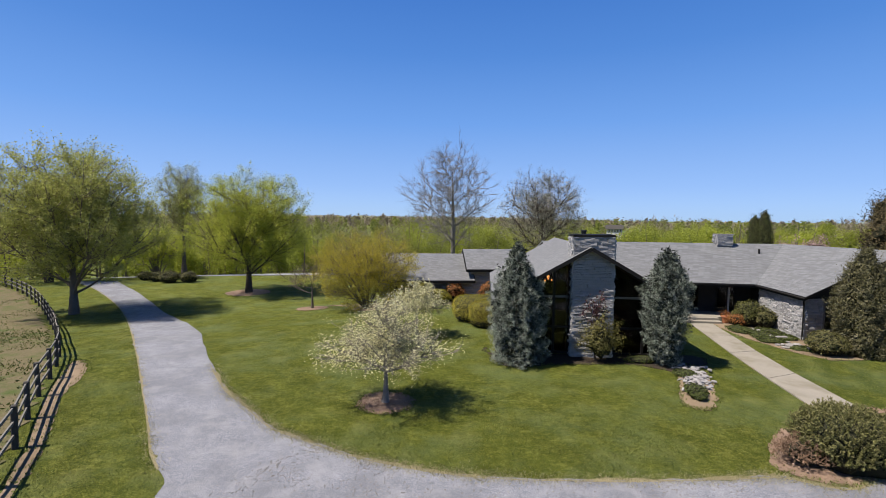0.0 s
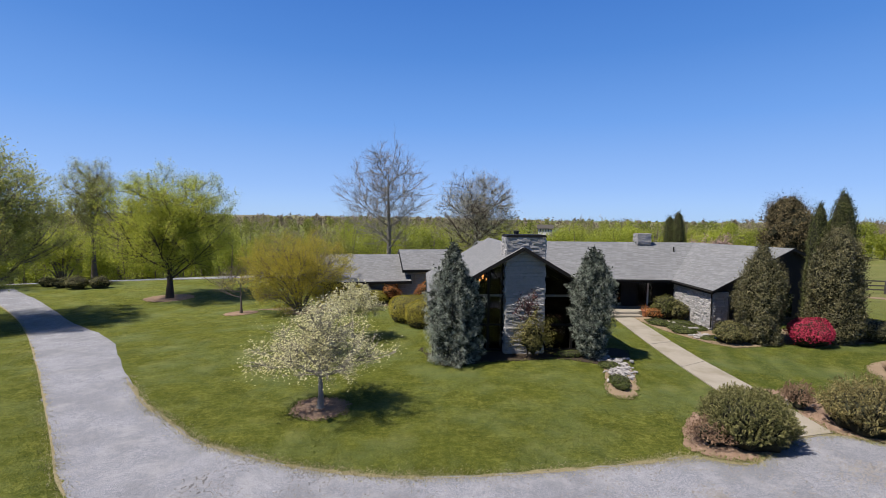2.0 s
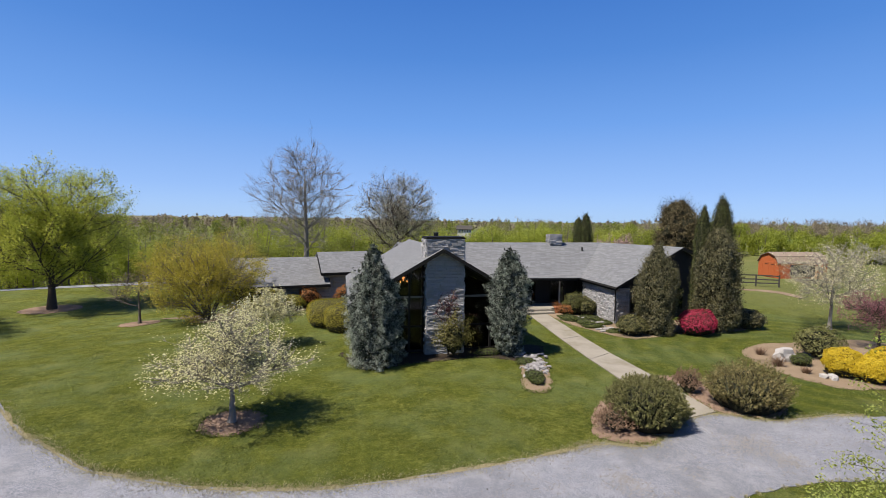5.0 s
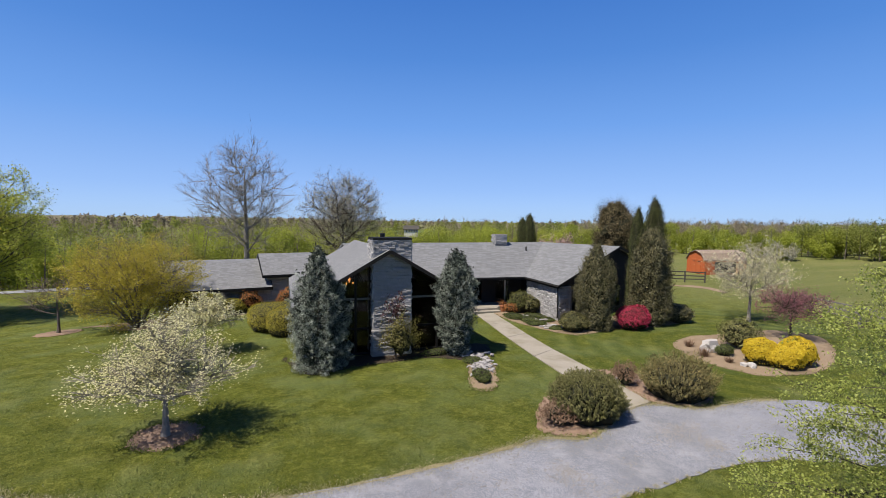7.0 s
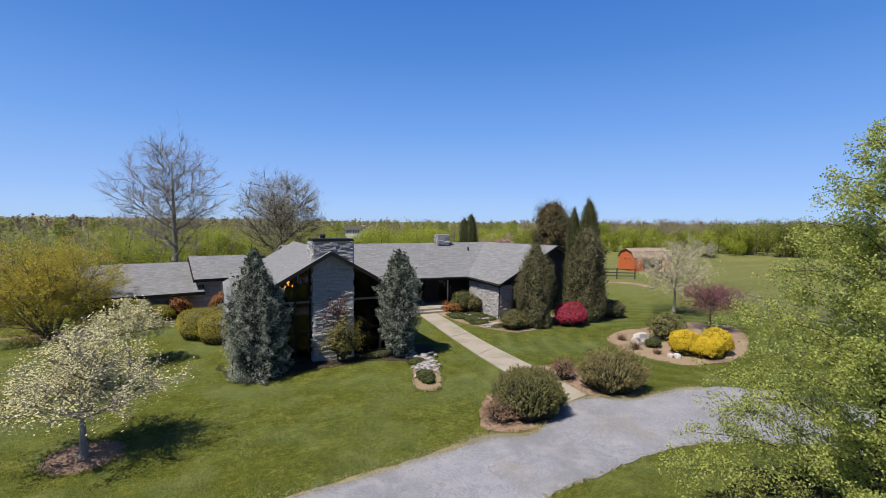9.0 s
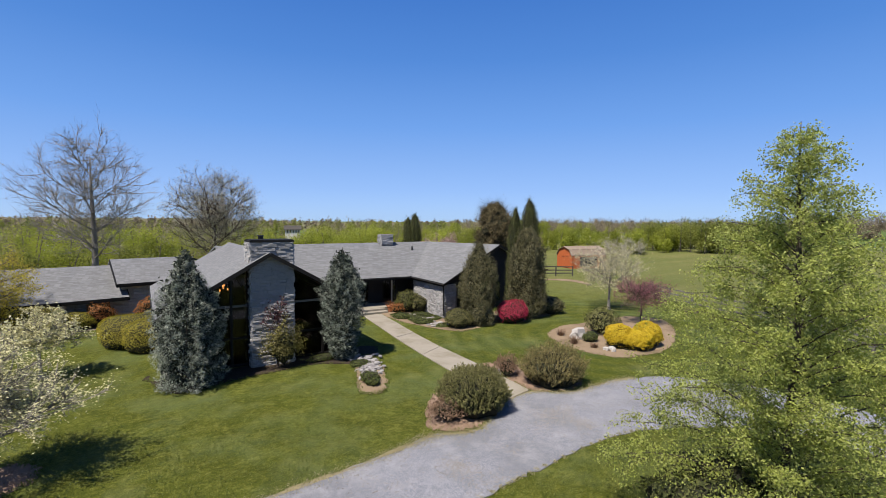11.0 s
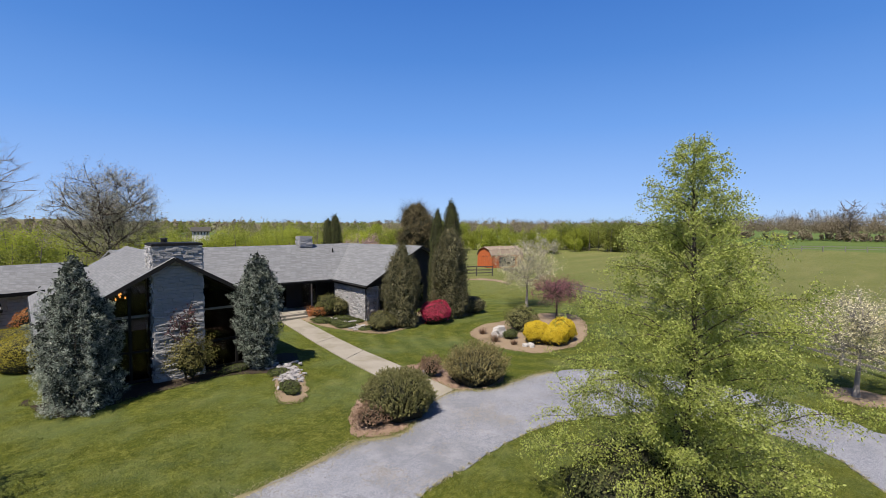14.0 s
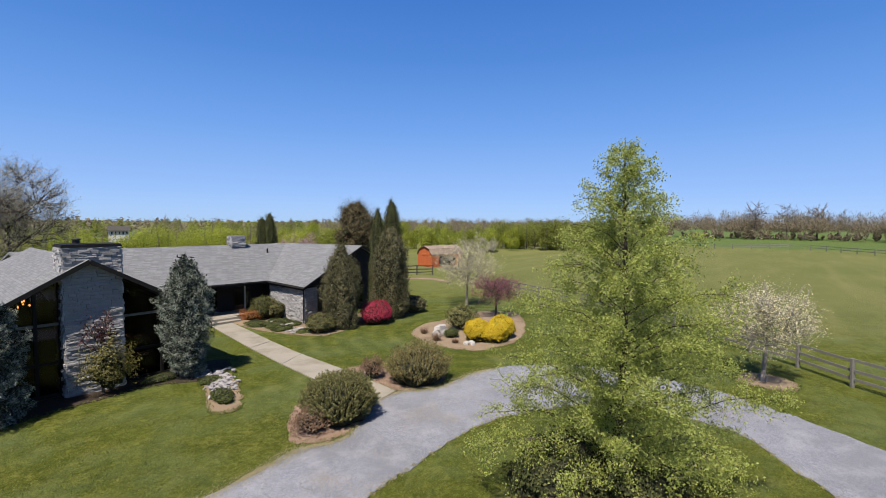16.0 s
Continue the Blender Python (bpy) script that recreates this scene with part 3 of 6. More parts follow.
def bed(name, pts, material, label, n=60, seed=1, z=0.022):
    edge = spline(pts, n, True)
    lo, hi = edge.min(0), edge.max(0)
    rng = np.random.default_rng(seed + 700)
    k = int(min(np.prod(hi - lo) * 90, 5000))
    p = rng.uniform(lo, hi, (k, 2))
    p = p[inside(p, edge)]
    if edge[:, 1].max() < 34 and material is M["mulch"]:
        at = np.column_stack([p, ground_z(p[:, 0], p[:, 1]) + z + 0.012])
        solo("bark_chips", leaves(Build(), rng, at, 0.085, 2.2, 0.4), L["chip"], "loose bark chips strewn over the bed", "mulch", "stuff")
    return flat_patch(name, ragged(spline(pts, n, True), 0.05, seed), z, material, label, "flower bed")


def ring(cx, cy, r, k=9, ry=None):
    ry = ry or r
    return [(cx + r * math.cos(a * 2 * math.pi / k), cy + ry * math.sin(a * 2 * math.pi / k)) for a in range(k)]


bed("mulch_ring", ring(-2.1, 16.9, 1.05), M["mulch"], "ring of reddish bark mulch round the dogwood", seed=2)
bed("mulch_ring", ring(-20.4, 49.0, 2.2), M["mulch"], "ring of bark mulch round the maple", seed=3)
bed("mulch_ring", ring(-11.0, 39.2, 1.3), M["mulch"], "ring of bark mulch round a small bare tree", seed=4)
bed("mulch_ring", ring(-6.0, 38.0, 1.5), M["mulch"], "bark mulch under the golden shrub tree", seed=41)
bed("mulch_ring", ring(25.6, 0.5, 1.25), M["bed"], "ring of tan mulch round the white apple tree", seed=5)
bed("island_bed", [(21.5, 15.8), (22.2, 18.0), (23.6, 19.4), (25.8, 20.0), (28.0, 19.6), (32.1, 19.2), (33.2, 17.0), (31, 15), (28.4, 13.7), (25.8, 12.8), (23.5, 12.9), (21.9, 13.8)], M["bed"], "tan mulched island flower bed in the lawn", seed=6)
bed("rock_bed", [(11.0, 21.6), (11.9, 21.2), (11.3, 19.2), (9.95, 16.75), (9.2, 16.6), (8.95, 17.2), (9.8, 19.0)], M["bed"], "small tan mulch bed with pale rocks", seed=7)
bed("gate_bed", [(9.3, 12.5), (9.9, 13.8), (11.4, 15.1), (12.9, 15.2), (13.3, 14.0), (12.9, 12.75), (11.4, 12.0), (10.3, 11.75)], M["mulch"], "brown mulch bed beside the walk end", seed=8, z=0.03)
bed("gate_bed", [(14.75, 13.1), (15.2, 15.2), (15.5, 16.9), (16.6, 16.2), (17.6, 14.3), (17.6, 12.6), (16, 12.0)], M["mulch"], "reddish mulch bed beside the walk end", seed=9, z=0.03)
bed("house_bed", [(18.0, 30.8), (17.6, 28.0), (18.0, 25.4), (18.9, 23.0), (20.2, 22.75), (22.6, 23.2), (25, 22.8), (28.3, 23.0), (29.6, 24.5), (28, 26.2), (22, 26.6), (20.7, 26.6), (20.9, 31.0)], M["bed"], "tan mulch bed along the stone wing", seed=10)
# this bed's colour also carries the shadow in front of the great room
bed("house_bed", [(2.3, 24.4), (2.3, 22.6), (3.2, 21.2), (5.2, 21.6), (7.0, 21.7), (9.0, 21.7), (11.0, 20.4), (12.4, 21.6), (12.6, 23.2), (7.4, 23.3), (2.4, 23.4)], M["shade_toned_mulch"], "dark mulch bed along the great room, shade painted into its colour", seed=11)
bed("wing_bed", [(-9, 40.2), (-6, 38.6), (-1.8, 38.4), (2.6, 38.4), (4.4, 38.6), (4.6, 41), (-9, 41)], M["bed"], "mulch bed along the low wing", seed=12)
bed("fence_strip", [(-10.0, 9.0), (-11.4, 12.1), (-14.5, 16.7), (-16.5, 20.0), (-17.5, 21.8), (-17.0, 21.9), (-15.6, 20.1), (-14.0, 16.8), (-12.3, 14.3), (-10.9, 12.0), (-9.6, 9.0)], M["bed"], "bare tan earth worn along the fence", seed=14, n=90, z=0.018)
bed("bank_bed", [(43.5, 38.2), (47.0, 36.2), (46.6, 33.0), (45.4, 31.6), (45.0, 31.9), (45.6, 33.8), (45.2, 35.8)], M["bed"], "pale stony border below the garden fence", seed=15)
paddock_edge = np.array([(-11.9, 12.1), (-15.0, 16.7), (-17.2, 20.0), (-22.4, 26.5), (-26.8, 31.6), (-34.8, 39.9), (-42.4, 46.8), (-60, 60), (-75, 40), (-60, 0), (-20, -10)])


def paddock():
    gx, gy = np.arange(-75, -10, 0.5), np.arange(-10, 60.1, 0.5)
    xx, yy = np.meshgrid(gx, gy, indexing="ij")
    nx, ny = len(gx), len(gy)
    i, j = np.meshgrid(np.arange(nx - 1), np.arange(ny - 1), indexing="ij")
    f = np.stack([i * ny + j, (i + 1) * ny + j, (i + 1) * ny + j + 1, i * ny + j + 1], -1).reshape(-1, 4)
    c = np.column_stack([gx[i.ravel()] + 0.25, gy[j.ravel()] + 0.25])
    f = f[inside(c, paddock_edge)]
    v = np.stack([xx, yy, ground_z(xx, yy) + 0.03], -1).reshape(-1, 3)
    used, f = np.unique(f, return_inverse=True)
    solo("paddock", Build().add(v[used], f.reshape(-1, 4)), M["soil"], "rough weedy paddock ground behind the rail fence", "paddock", "structure", True)


paddock()

# ---- trees and shrubs ----


def bend(rng, p, q, up=0.25, k=5, wob=0.06):
    """A curved way from p to q that first runs upward or outward."""
    p, q = np.array(p, float), np.array(q, float)
    d = np.linalg.norm(q - p)
    c = (p + q) / 2 + np.array([0, 0, -up * d]) + rng.normal(size=3) * wob * d
    t = np.linspace(0, 1, k)[:, None]
    return (1 - t) ** 2 * p + 2 * t * (1 - t) * c + t * t * q


def split(rng, pts, k):
    """Groups points into k clusters."""
    k = min(k, len(pts))
    c = pts[rng.choice(len(pts), k, replace=False)]
    for _ in range(4):
        a = ((pts[:, None] - c[None]) ** 2).sum(2).argmin(1)
        c = np.array([pts[a == i].mean(0) if (a == i).any() else c[i] for i in range(k)])
    return [pts[a == i] for i in range(k) if (a == i).any()]


def crown_points(rng, n, c, r, low=1.0, noise_amp=0.18, shell=0.45, seed=0.0, taper=0.0):
    """Points in an uneven ellipsoid, denser towards its outside. taper narrows the top."""
    out = []
    while len(out) < n:
        d = rng.normal(size=3)
        d /= np.linalg.norm(d)
        s = 1 + noise_amp * 2 * noise.noise(Vector((d[0] * 1.7 + seed, d[1] * 1.7, d[2] * 1.7)))
        q = d * s * rng.uniform(0, 1) ** (1 - shell * 0.75)
        q = q * (1, 1, low if q[2] < 0 else 1)
        k = 1 - taper * max(q[2], 0)
        out.append((c[0] + q[0] * r[0] * k, c[1] + q[1] * r[1] * k, c[2] + q[2] * r[2]))
    return np.array(out)


def grow(rng, targets, trunk_top, trunk_r, fork_z, limbs, boughs, lean=(0, 0), stems=1, sides=7, twig_r=0.012, leader=True, up=0.22, rise=0.35):
    """Trunk, limbs, boughs and twigs that reach the target points. Returns the wood and the twigs' ways."""
    wood, ways = Build(), []
    t = np.linspace(0, 1, 8)
    trunk = np.column_stack([lean[0] * t + 0.05 * np.sin(t * 5) * trunk_r * 4, lean[1] * t + 0.05 * np.cos(t * 4) * trunk_r * 4, t * trunk_top])
    rad = trunk_r * (1 - 0.9 * t) + 0.01
    rad[0] *= 1.35
    if stems == 1:
        tube(wood, trunk, rad, sides)
    for group in split(rng, targets, limbs):
        c = group.mean(0)
        frac = np.clip((c[2] - rise * np.hypot(c[0], c[1]) * (1 if leader else 1.6)) / trunk_top, fork_z / trunk_top, 0.93)
        if stems > 1:
            a = np.array([c[0], c[1], 0]) * 0.06 + (0, 0, 0.02)
            base_r = trunk_r
        else:
            a = np.array([np.interp(frac, t, trunk[:, k]) for k in range(3)])
            base_r = float(np.interp(frac, t, rad)) * (0.40 if rise > 0.5 else 0.55)
        limb = bend(rng, a, c, -up if stems > 1 else up, 7)
        tube(wood, limb, np.linspace(base_r, max(base_r * 0.3, twig_r * 1.6), 7), 5)
        for sub in split(rng, group, boughs):
            e = sub.mean(0)
            s = limb[np.clip(((limb - e) ** 2).sum(1).argmin() - rng.integers(1, 3), 1, 6)]
            bough = bend(rng, s, e, 0.12, 5)
            tube(wood, bough, np.linspace(max(base_r * 0.34, twig_r * 1.7), twig_r * 1.2, 5), 4)
            for q in sub:
                s2 = bough[np.clip(((bough - q) ** 2).sum(1).argmin() - 1, 0, 4)]
                way = bend(rng, s2, q + (q - s2) * 0.12, 0.08, 4, 0.1)
                tube(wood, way, np.linspace(twig_r, twig_r * 0.35, 4), 3)
                ways.append(way)
    return wood, ways


def twigs_of(rng, ways, per, length, r):
    """Side shoots along each way."""
    b = Build()
    ends = []
    for w in ways:
        for _ in range(per):
            k = rng.uniform(0.15, 1.0) * (len(w) - 1)
            i = min(int(k), len(w) - 2)
            p = w[i] + (w[i + 1] - w[i]) * (k - i)
            d = (w[-1] - w[0])
            d = d / (np.linalg.norm(d) + 1e-6) + rng.normal(size=3) * 0.6 + (0, 0, 0.25)
            q = p + d / np.linalg.norm(d) * length * rng.uniform(0.5, 1.3)
            m = (p + q) / 2 + rng.normal(size=3) * length * 0.07
            tube(b, [p, m, q], [r, r * 0.7, r * 0.3], 3)
            ends.append((p, m, q))
    return b, ends


def leaf_sites(rng, ways, per, spread):
    k = rng.uniform(0.25, 1.05, (len(ways), per))
    w = np.array([[u[0], u[len(u) // 2], u[-1]] for u in ways])
    p = w[:, None, 0] * (1 - k[..., None]) + w[:, None, 2] * k[..., None]
    return (p + rng.normal(size=p.shape) * spread).reshape(-1, 3)


def tree(name, label, category, at, height, crown_c, crown_r, targets, limbs, boughs, trunk_r, fork, wood_mat, leaf_mat, per, size, spread, seed,
         shoots=0, shoot_len=0.5, shoot_r=0.006, low=1.0, amp=0.2, lean=(0, 0), stems=1, flat=0.2, leader=True, taper=0.0, twig_r=0.012, trunk_top=None, shell=0.45, up=0.22, aspect=0.55, group="", rise=0.35):
    rng = np.random.default_rng(seed)
    root = thing(name, label, category, at, group=group)
    pts = crown_points(rng, targets, crown_c, crown_r, low, amp, shell, seed * 1.3, taper)
    wood, ways = grow(rng, pts, trunk_top or height * 0.82, trunk_r, fork, limbs, boughs, lean, stems, twig_r=twig_r, leader=leader, up=up, rise=rise)
    part("trunk", wood, wood_mat, root, smooth=True)
    if shoots:
        tw, ends = twigs_of(rng, ways, shoots, shoot_len, shoot_r)
        part("fine_branching", tw, wood_mat, root, kind="stuff")
        ways = [np.array(e) for e in ends]
    if per:
        part("crown", leaves(Build(), rng, leaf_sites(rng, ways, per, spread), size, flat, aspect), leaf_mat, root)
    return root


# by the drive and across the lawn
tree("dogwood_tree", "smaller white dogwood behind the first on the lawn", "tree", on_ground(-1.5, 26.6), 3.2, (0.1, 0, 1.95), (1.75, 1.6, 1.25), 260, 8, 7, 0.08, 0.8,
     M["bark_grey"], L["white"], 7, 0.115, 0.07, 111, shoots=3, shoot_len=0.3, low=0.55, flat=1.3, leader=False, shell=0.6, trunk_top=2.0, taper=0.3)
tree("maple_tree", "tree in thin yellow-green leaf beyond the drive bend", "tree", on_ground(-46.2, 54.7), 13.0, (0, 0, 7.8), (5.6, 5.4, 5.4), 420, 12, 8, 0.36, 2.4,
     M["bark_dark"], L["olive"], 10, 0.13, 0.17, 112, rise=0.9, up=0.1, shoots=7, shoot_len=0.9, trunk_top=10.5, twig_r=0.022, shoot_r=0.010)
tree("poplar_tree", "upright tree with pale green new leaves beyond the lane", "tree", on_ground(-36.4, 65.7), 16.0, (0, 0, 10.0), (3.6, 3.4, 6.2), 420, 12, 8, 0.3, 3.0,
     M["bark"], L["olive"], 13, 0.12, 0.17, 113, rise=1.1, up=0.08, shoots=7, shoot_len=0.9, trunk_top=14, twig_r=0.022, shoot_r=0.010)
tree("spring_bush", "low bushy tree in bright yellow-green leaf by the lane", "tree", on_ground(-36.0, 59.0), 6.8, (0, 0, 3.9), (3.4, 3.2, 2.9), 420, 12, 8, 0.1, 0.5,
     M["bark"], L["spring"], 11, 0.14, 0.16, 114, shoots=4, shoot_len=0.6, stems=5)
tree("dogwood_tree", "white flowering dogwood with a low spreading crown in a mulch ring", "tree", (-2.12, 16.9, 0), 4.0, (0, 0, 2.1), (2.65, 2.5, 1.85), 700, 12, 8, 0.11, 1.15,
     M["bark_grey"], L["white"], 6, 0.074, 0.12, 11, shoots=4, shoot_len=0.34, low=0.42, amp=0.2, flat=3.0, leader=False, shell=0.45, trunk_top=2.4, taper=0.68)
tree("oak_tree", "tall spreading tree with thin yellow-green spring leaves", "tree", on_ground(-29.8, 37.5), 13.8, (0, 0, 8.2), (6.7, 6.5, 6.0), 1200, 26, 10, 0.30, 1.6,
     M["bark"], L["olive"], 15, 0.14, 0.19, 12, rise=0.95, up=0.1, shoots=7, shoot_len=0.9, amp=0.12, low=1.0, trunk_top=11, twig_r=0.016, shoot_r=0.007, shell=0.28)
tree("maple_tree", "broad maple in fresh yellow-green leaf", "tree", on_ground(-20.4, 49.0), 12.8, (0.2, 0, 7.4), (6.5, 6.2, 5.6), 1000, 22, 10, 0.30, 1.8,
     M["bark_dark"], L["spring"], 12, 0.14, 0.20, 13, rise=0.85, up=0.1, shoots=7, shoot_len=0.8, amp=0.12, low=0.95, trunk_top=10.5, twig_r=0.017, shoot_r=0.008, shell=0.3)
tree("small_tree", "small bare ornamental tree with reddish twigs", "tree", on_ground(-11.0, 39.2), 4.4, (-0.6, 0, 2.9), (2.5, 2.2, 1.5), 160, 7, 6, 0.10, 1.0,
     M["bark"], L["twig"], 2, 0.07, 0.08, 14, shoots=3, shoot_len=0.5, leader=False, trunk_top=2.6)
tree("golden_shrub_tree", "rounded multi-stemmed tree with golden new leaves", "tree", on_ground(-6.1, 37.6), 6.5, (-0.25, 0, 3.3), (4.7, 4.1, 3.2), 900, 16, 8, 0.075, 0.3,
     M["bark"], L["golden"], 15, 0.10, 0.15, 15, shoots=4, shoot_len=0.5, stems=9, amp=0.08, low=1.0, shell=0.45)

# ---- conifers and shrubs ----


def spruce(name, label, at, height, radius, profile, seed, plumes):
    """A blue spruce: upswept plumes of pale needles over an inside coloured as dark as shade. profile: (share of the
    height, share of the radius).
    """
    rng = np.random.default_rng(seed)
    root = thing(name, label, "tree", at)
    zs, ws = [q[0] for q in profile], [q[1] for q in profile]
    wood = Build()
    tube(wood, [(0, 0, 0), (0.02, 0, height * 0.5), (0, 0, height * 0.97)], [radius * 0.09, radius * 0.05, 0.01], 7)
    z = rng.uniform(0.02, 0.985, plumes * 3)
    z = np.sort(z[rng.uniform(0, 1, len(z)) < np.interp(z, zs, ws) + 0.05][:plumes])
    n = len(z)
    a = np.arange(n) * 2.39996 + rng.normal(size=n) * 0.2
    lump = np.array([noise.noise(Vector((math.cos(t) * 1.7, math.sin(t) * 1.7, h * height * 1.15 + seed))) for t, h in zip(a, z)])
    r = np.interp(z, zs, ws) * radius * (1 + 0.34 * lump) * rng.uniform(0.76, 1.10, n)
    out = np.column_stack([np.cos(a), np.sin(a), np.zeros(n)])
    w = out * 0.85 + np.column_stack([np.zeros((n, 2)), 0.12 + 0.75 * z ** 1.5]) + rng.normal(size=(n, 3)) * 0.16
    w /= np.linalg.norm(w, axis=1, keepdims=True)
    ln = (0.32 + 0.42 * np.interp(z, zs, ws)) * rng.uniform(0.75, 1.25, n)
    tip = out * r[:, None] + np.column_stack([np.zeros((n, 2)), z * height])
    for k in range(0, n, 2):
        if r[k] > 0.3:
            tube(wood, [(0, 0, max(tip[k, 2] - 0.1 * r[k], 0.05)), tip[k] * (0.55, 0.55, 1) - (0, 0, 0.06 * r[k]), tip[k] - w[k] * ln[k] * 0.4], [0.02, 0.014, 0.006], 3)
    m = 175
    u = rng.uniform(0, 1, (n, m, 1)) ** 0.8
    side = rng.normal(size=(n, m, 3))
    side -= w[:, None] * (side * w[:, None]).sum(2, keepdims=True)
    p = tip[:, None] - w[:, None] * ln[:, None, None] * (1 - u) + side * (0.135 * (1.08 - 0.9 * u ** 1.6)) * (0.5 + ln[:, None, None])
    p[..., 2] -= 0.05 * (1 - u[..., 0]) + np.abs(rng.normal(size=(n, m))) * 0.03
    d = w[:, None] * 0.9 + side * 0.55 + (0, 0, 0.1)
    p, d = p.reshape(-1, 3), d.reshape(-1, 3)
    p[:, 2] = np.maximum(p[:, 2], 0.05)
    part("needles", leaves(Build(), rng, p, 0.072, 0.9, 0.27, along=d * 1.4), L["spruce"], root)
    # inner needles: near-black colour stands in for shade behind the plumes
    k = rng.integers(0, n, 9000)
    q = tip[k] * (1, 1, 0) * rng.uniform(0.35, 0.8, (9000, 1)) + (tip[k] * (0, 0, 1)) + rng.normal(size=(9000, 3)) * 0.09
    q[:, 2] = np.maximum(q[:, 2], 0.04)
    part("inner_needles", leaves(Build(), rng, q, 0.17, 0.1, 0.4), L["spruce_inner"], root, "dark inner needles, shade put into their colour")
    part("trunk", wood, M["bark_dark"], root)
    return root


def blob(rng, n, r, amp, seed, fz=1.0, cells=1.8, box_like=0.0):
    """Directions, points and outward ways on an uneven dome."""
    d = rng.normal(size=(n, 3))
    d[:, 2] = np.abs(d[:, 2]) * 1.0 - 0.25
    d /= np.linalg.norm(d, axis=1, keepdims=True)
    if box_like:
        k = (np.abs(d) ** (2 + box_like)).sum(1) ** (1 / (2 + box_like))
        e = d / k[:, None]
    else:
        e = d
    s = np.array([1 + amp * 2 * noise.noise(Vector((q[0] * cells + seed, q[1] * cells, q[2] * cells))) for q in d])
    return d, e * s[:, None] * np.array(r)


def shrub(name, label, at, r, seed, leaf, size=0.09, n=2600, amp=0.14, category="shrub", lift=None, turn=0.0, box_like=0.0, deep=0.22, tufts=0, group="", cells=1.8, out=1.0):
    """A dense shrub: a coat of leaves over a solid heart with inner shade in its colour. r: half width, half depth,
    height above its middle.
    """
    rng = np.random.default_rng(seed)
    root = thing(name, label, category, at, turn, group)
    mid = r[2] * 0.42 if lift is None else lift
    rr = (r[0], r[1], r[2] - mid)
    d, p = blob(rng, n, rr, amp, seed, cells=cells, box_like=box_like)
    p = p * (1 - deep * rng.uniform(0, 1, (n, 1)) ** 1.5)
    low = p[:, 2] < 0
    p[low, 2] *= mid / rr[2] * 1.6
    p[:, 2] = np.maximum(p[:, 2] + mid, 0.03)
    coat = Build()
    if tufts:
        for _ in range(tufts):
            w = d * 0.5 + (0, 0, 0.75) + rng.normal(size=d.shape) * 0.35
            w /= np.linalg.norm(w, axis=1, keepdims=True)
            leaves(coat, rng, p + w * size * 0.4, size, 0.1, 0.2, along=w * 2)
    else:
        leaves(coat, rng, p, size, 0.15, 0.5, out=d * out)
    part("leaves", coat, leaf, root)
    # the heart: a solid near-black body that stands in for shade inside
    bm = bmesh.new()
    bmesh.ops.create_icosphere(bm, subdivisions=3, radius=1.0)
    for v in bm.verts:
        q = v.co.normalized()
        s = (1 + amp * 2 * noise.noise(Vector((q[0] * cells + seed, q[1] * cells, q[2] * cells)))) * (1 - deep * 0.75)
        if box_like:
            s /= sum(abs(c) ** (2 + box_like) for c in q) ** (1 / (2 + box_like))
        z = q.z * rr[2] * s
        v.co = (q.x * rr[0] * s, q.y * rr[1] * s, max((z if z > 0 else z * mid / rr[2] * 1.4) + mid, 0.0))
    me = bpy.data.meshes.new("heart")
    bm.to_mesh(me)
    bm.free()
    part("heart", me, M["core_shade"], root)
    return root


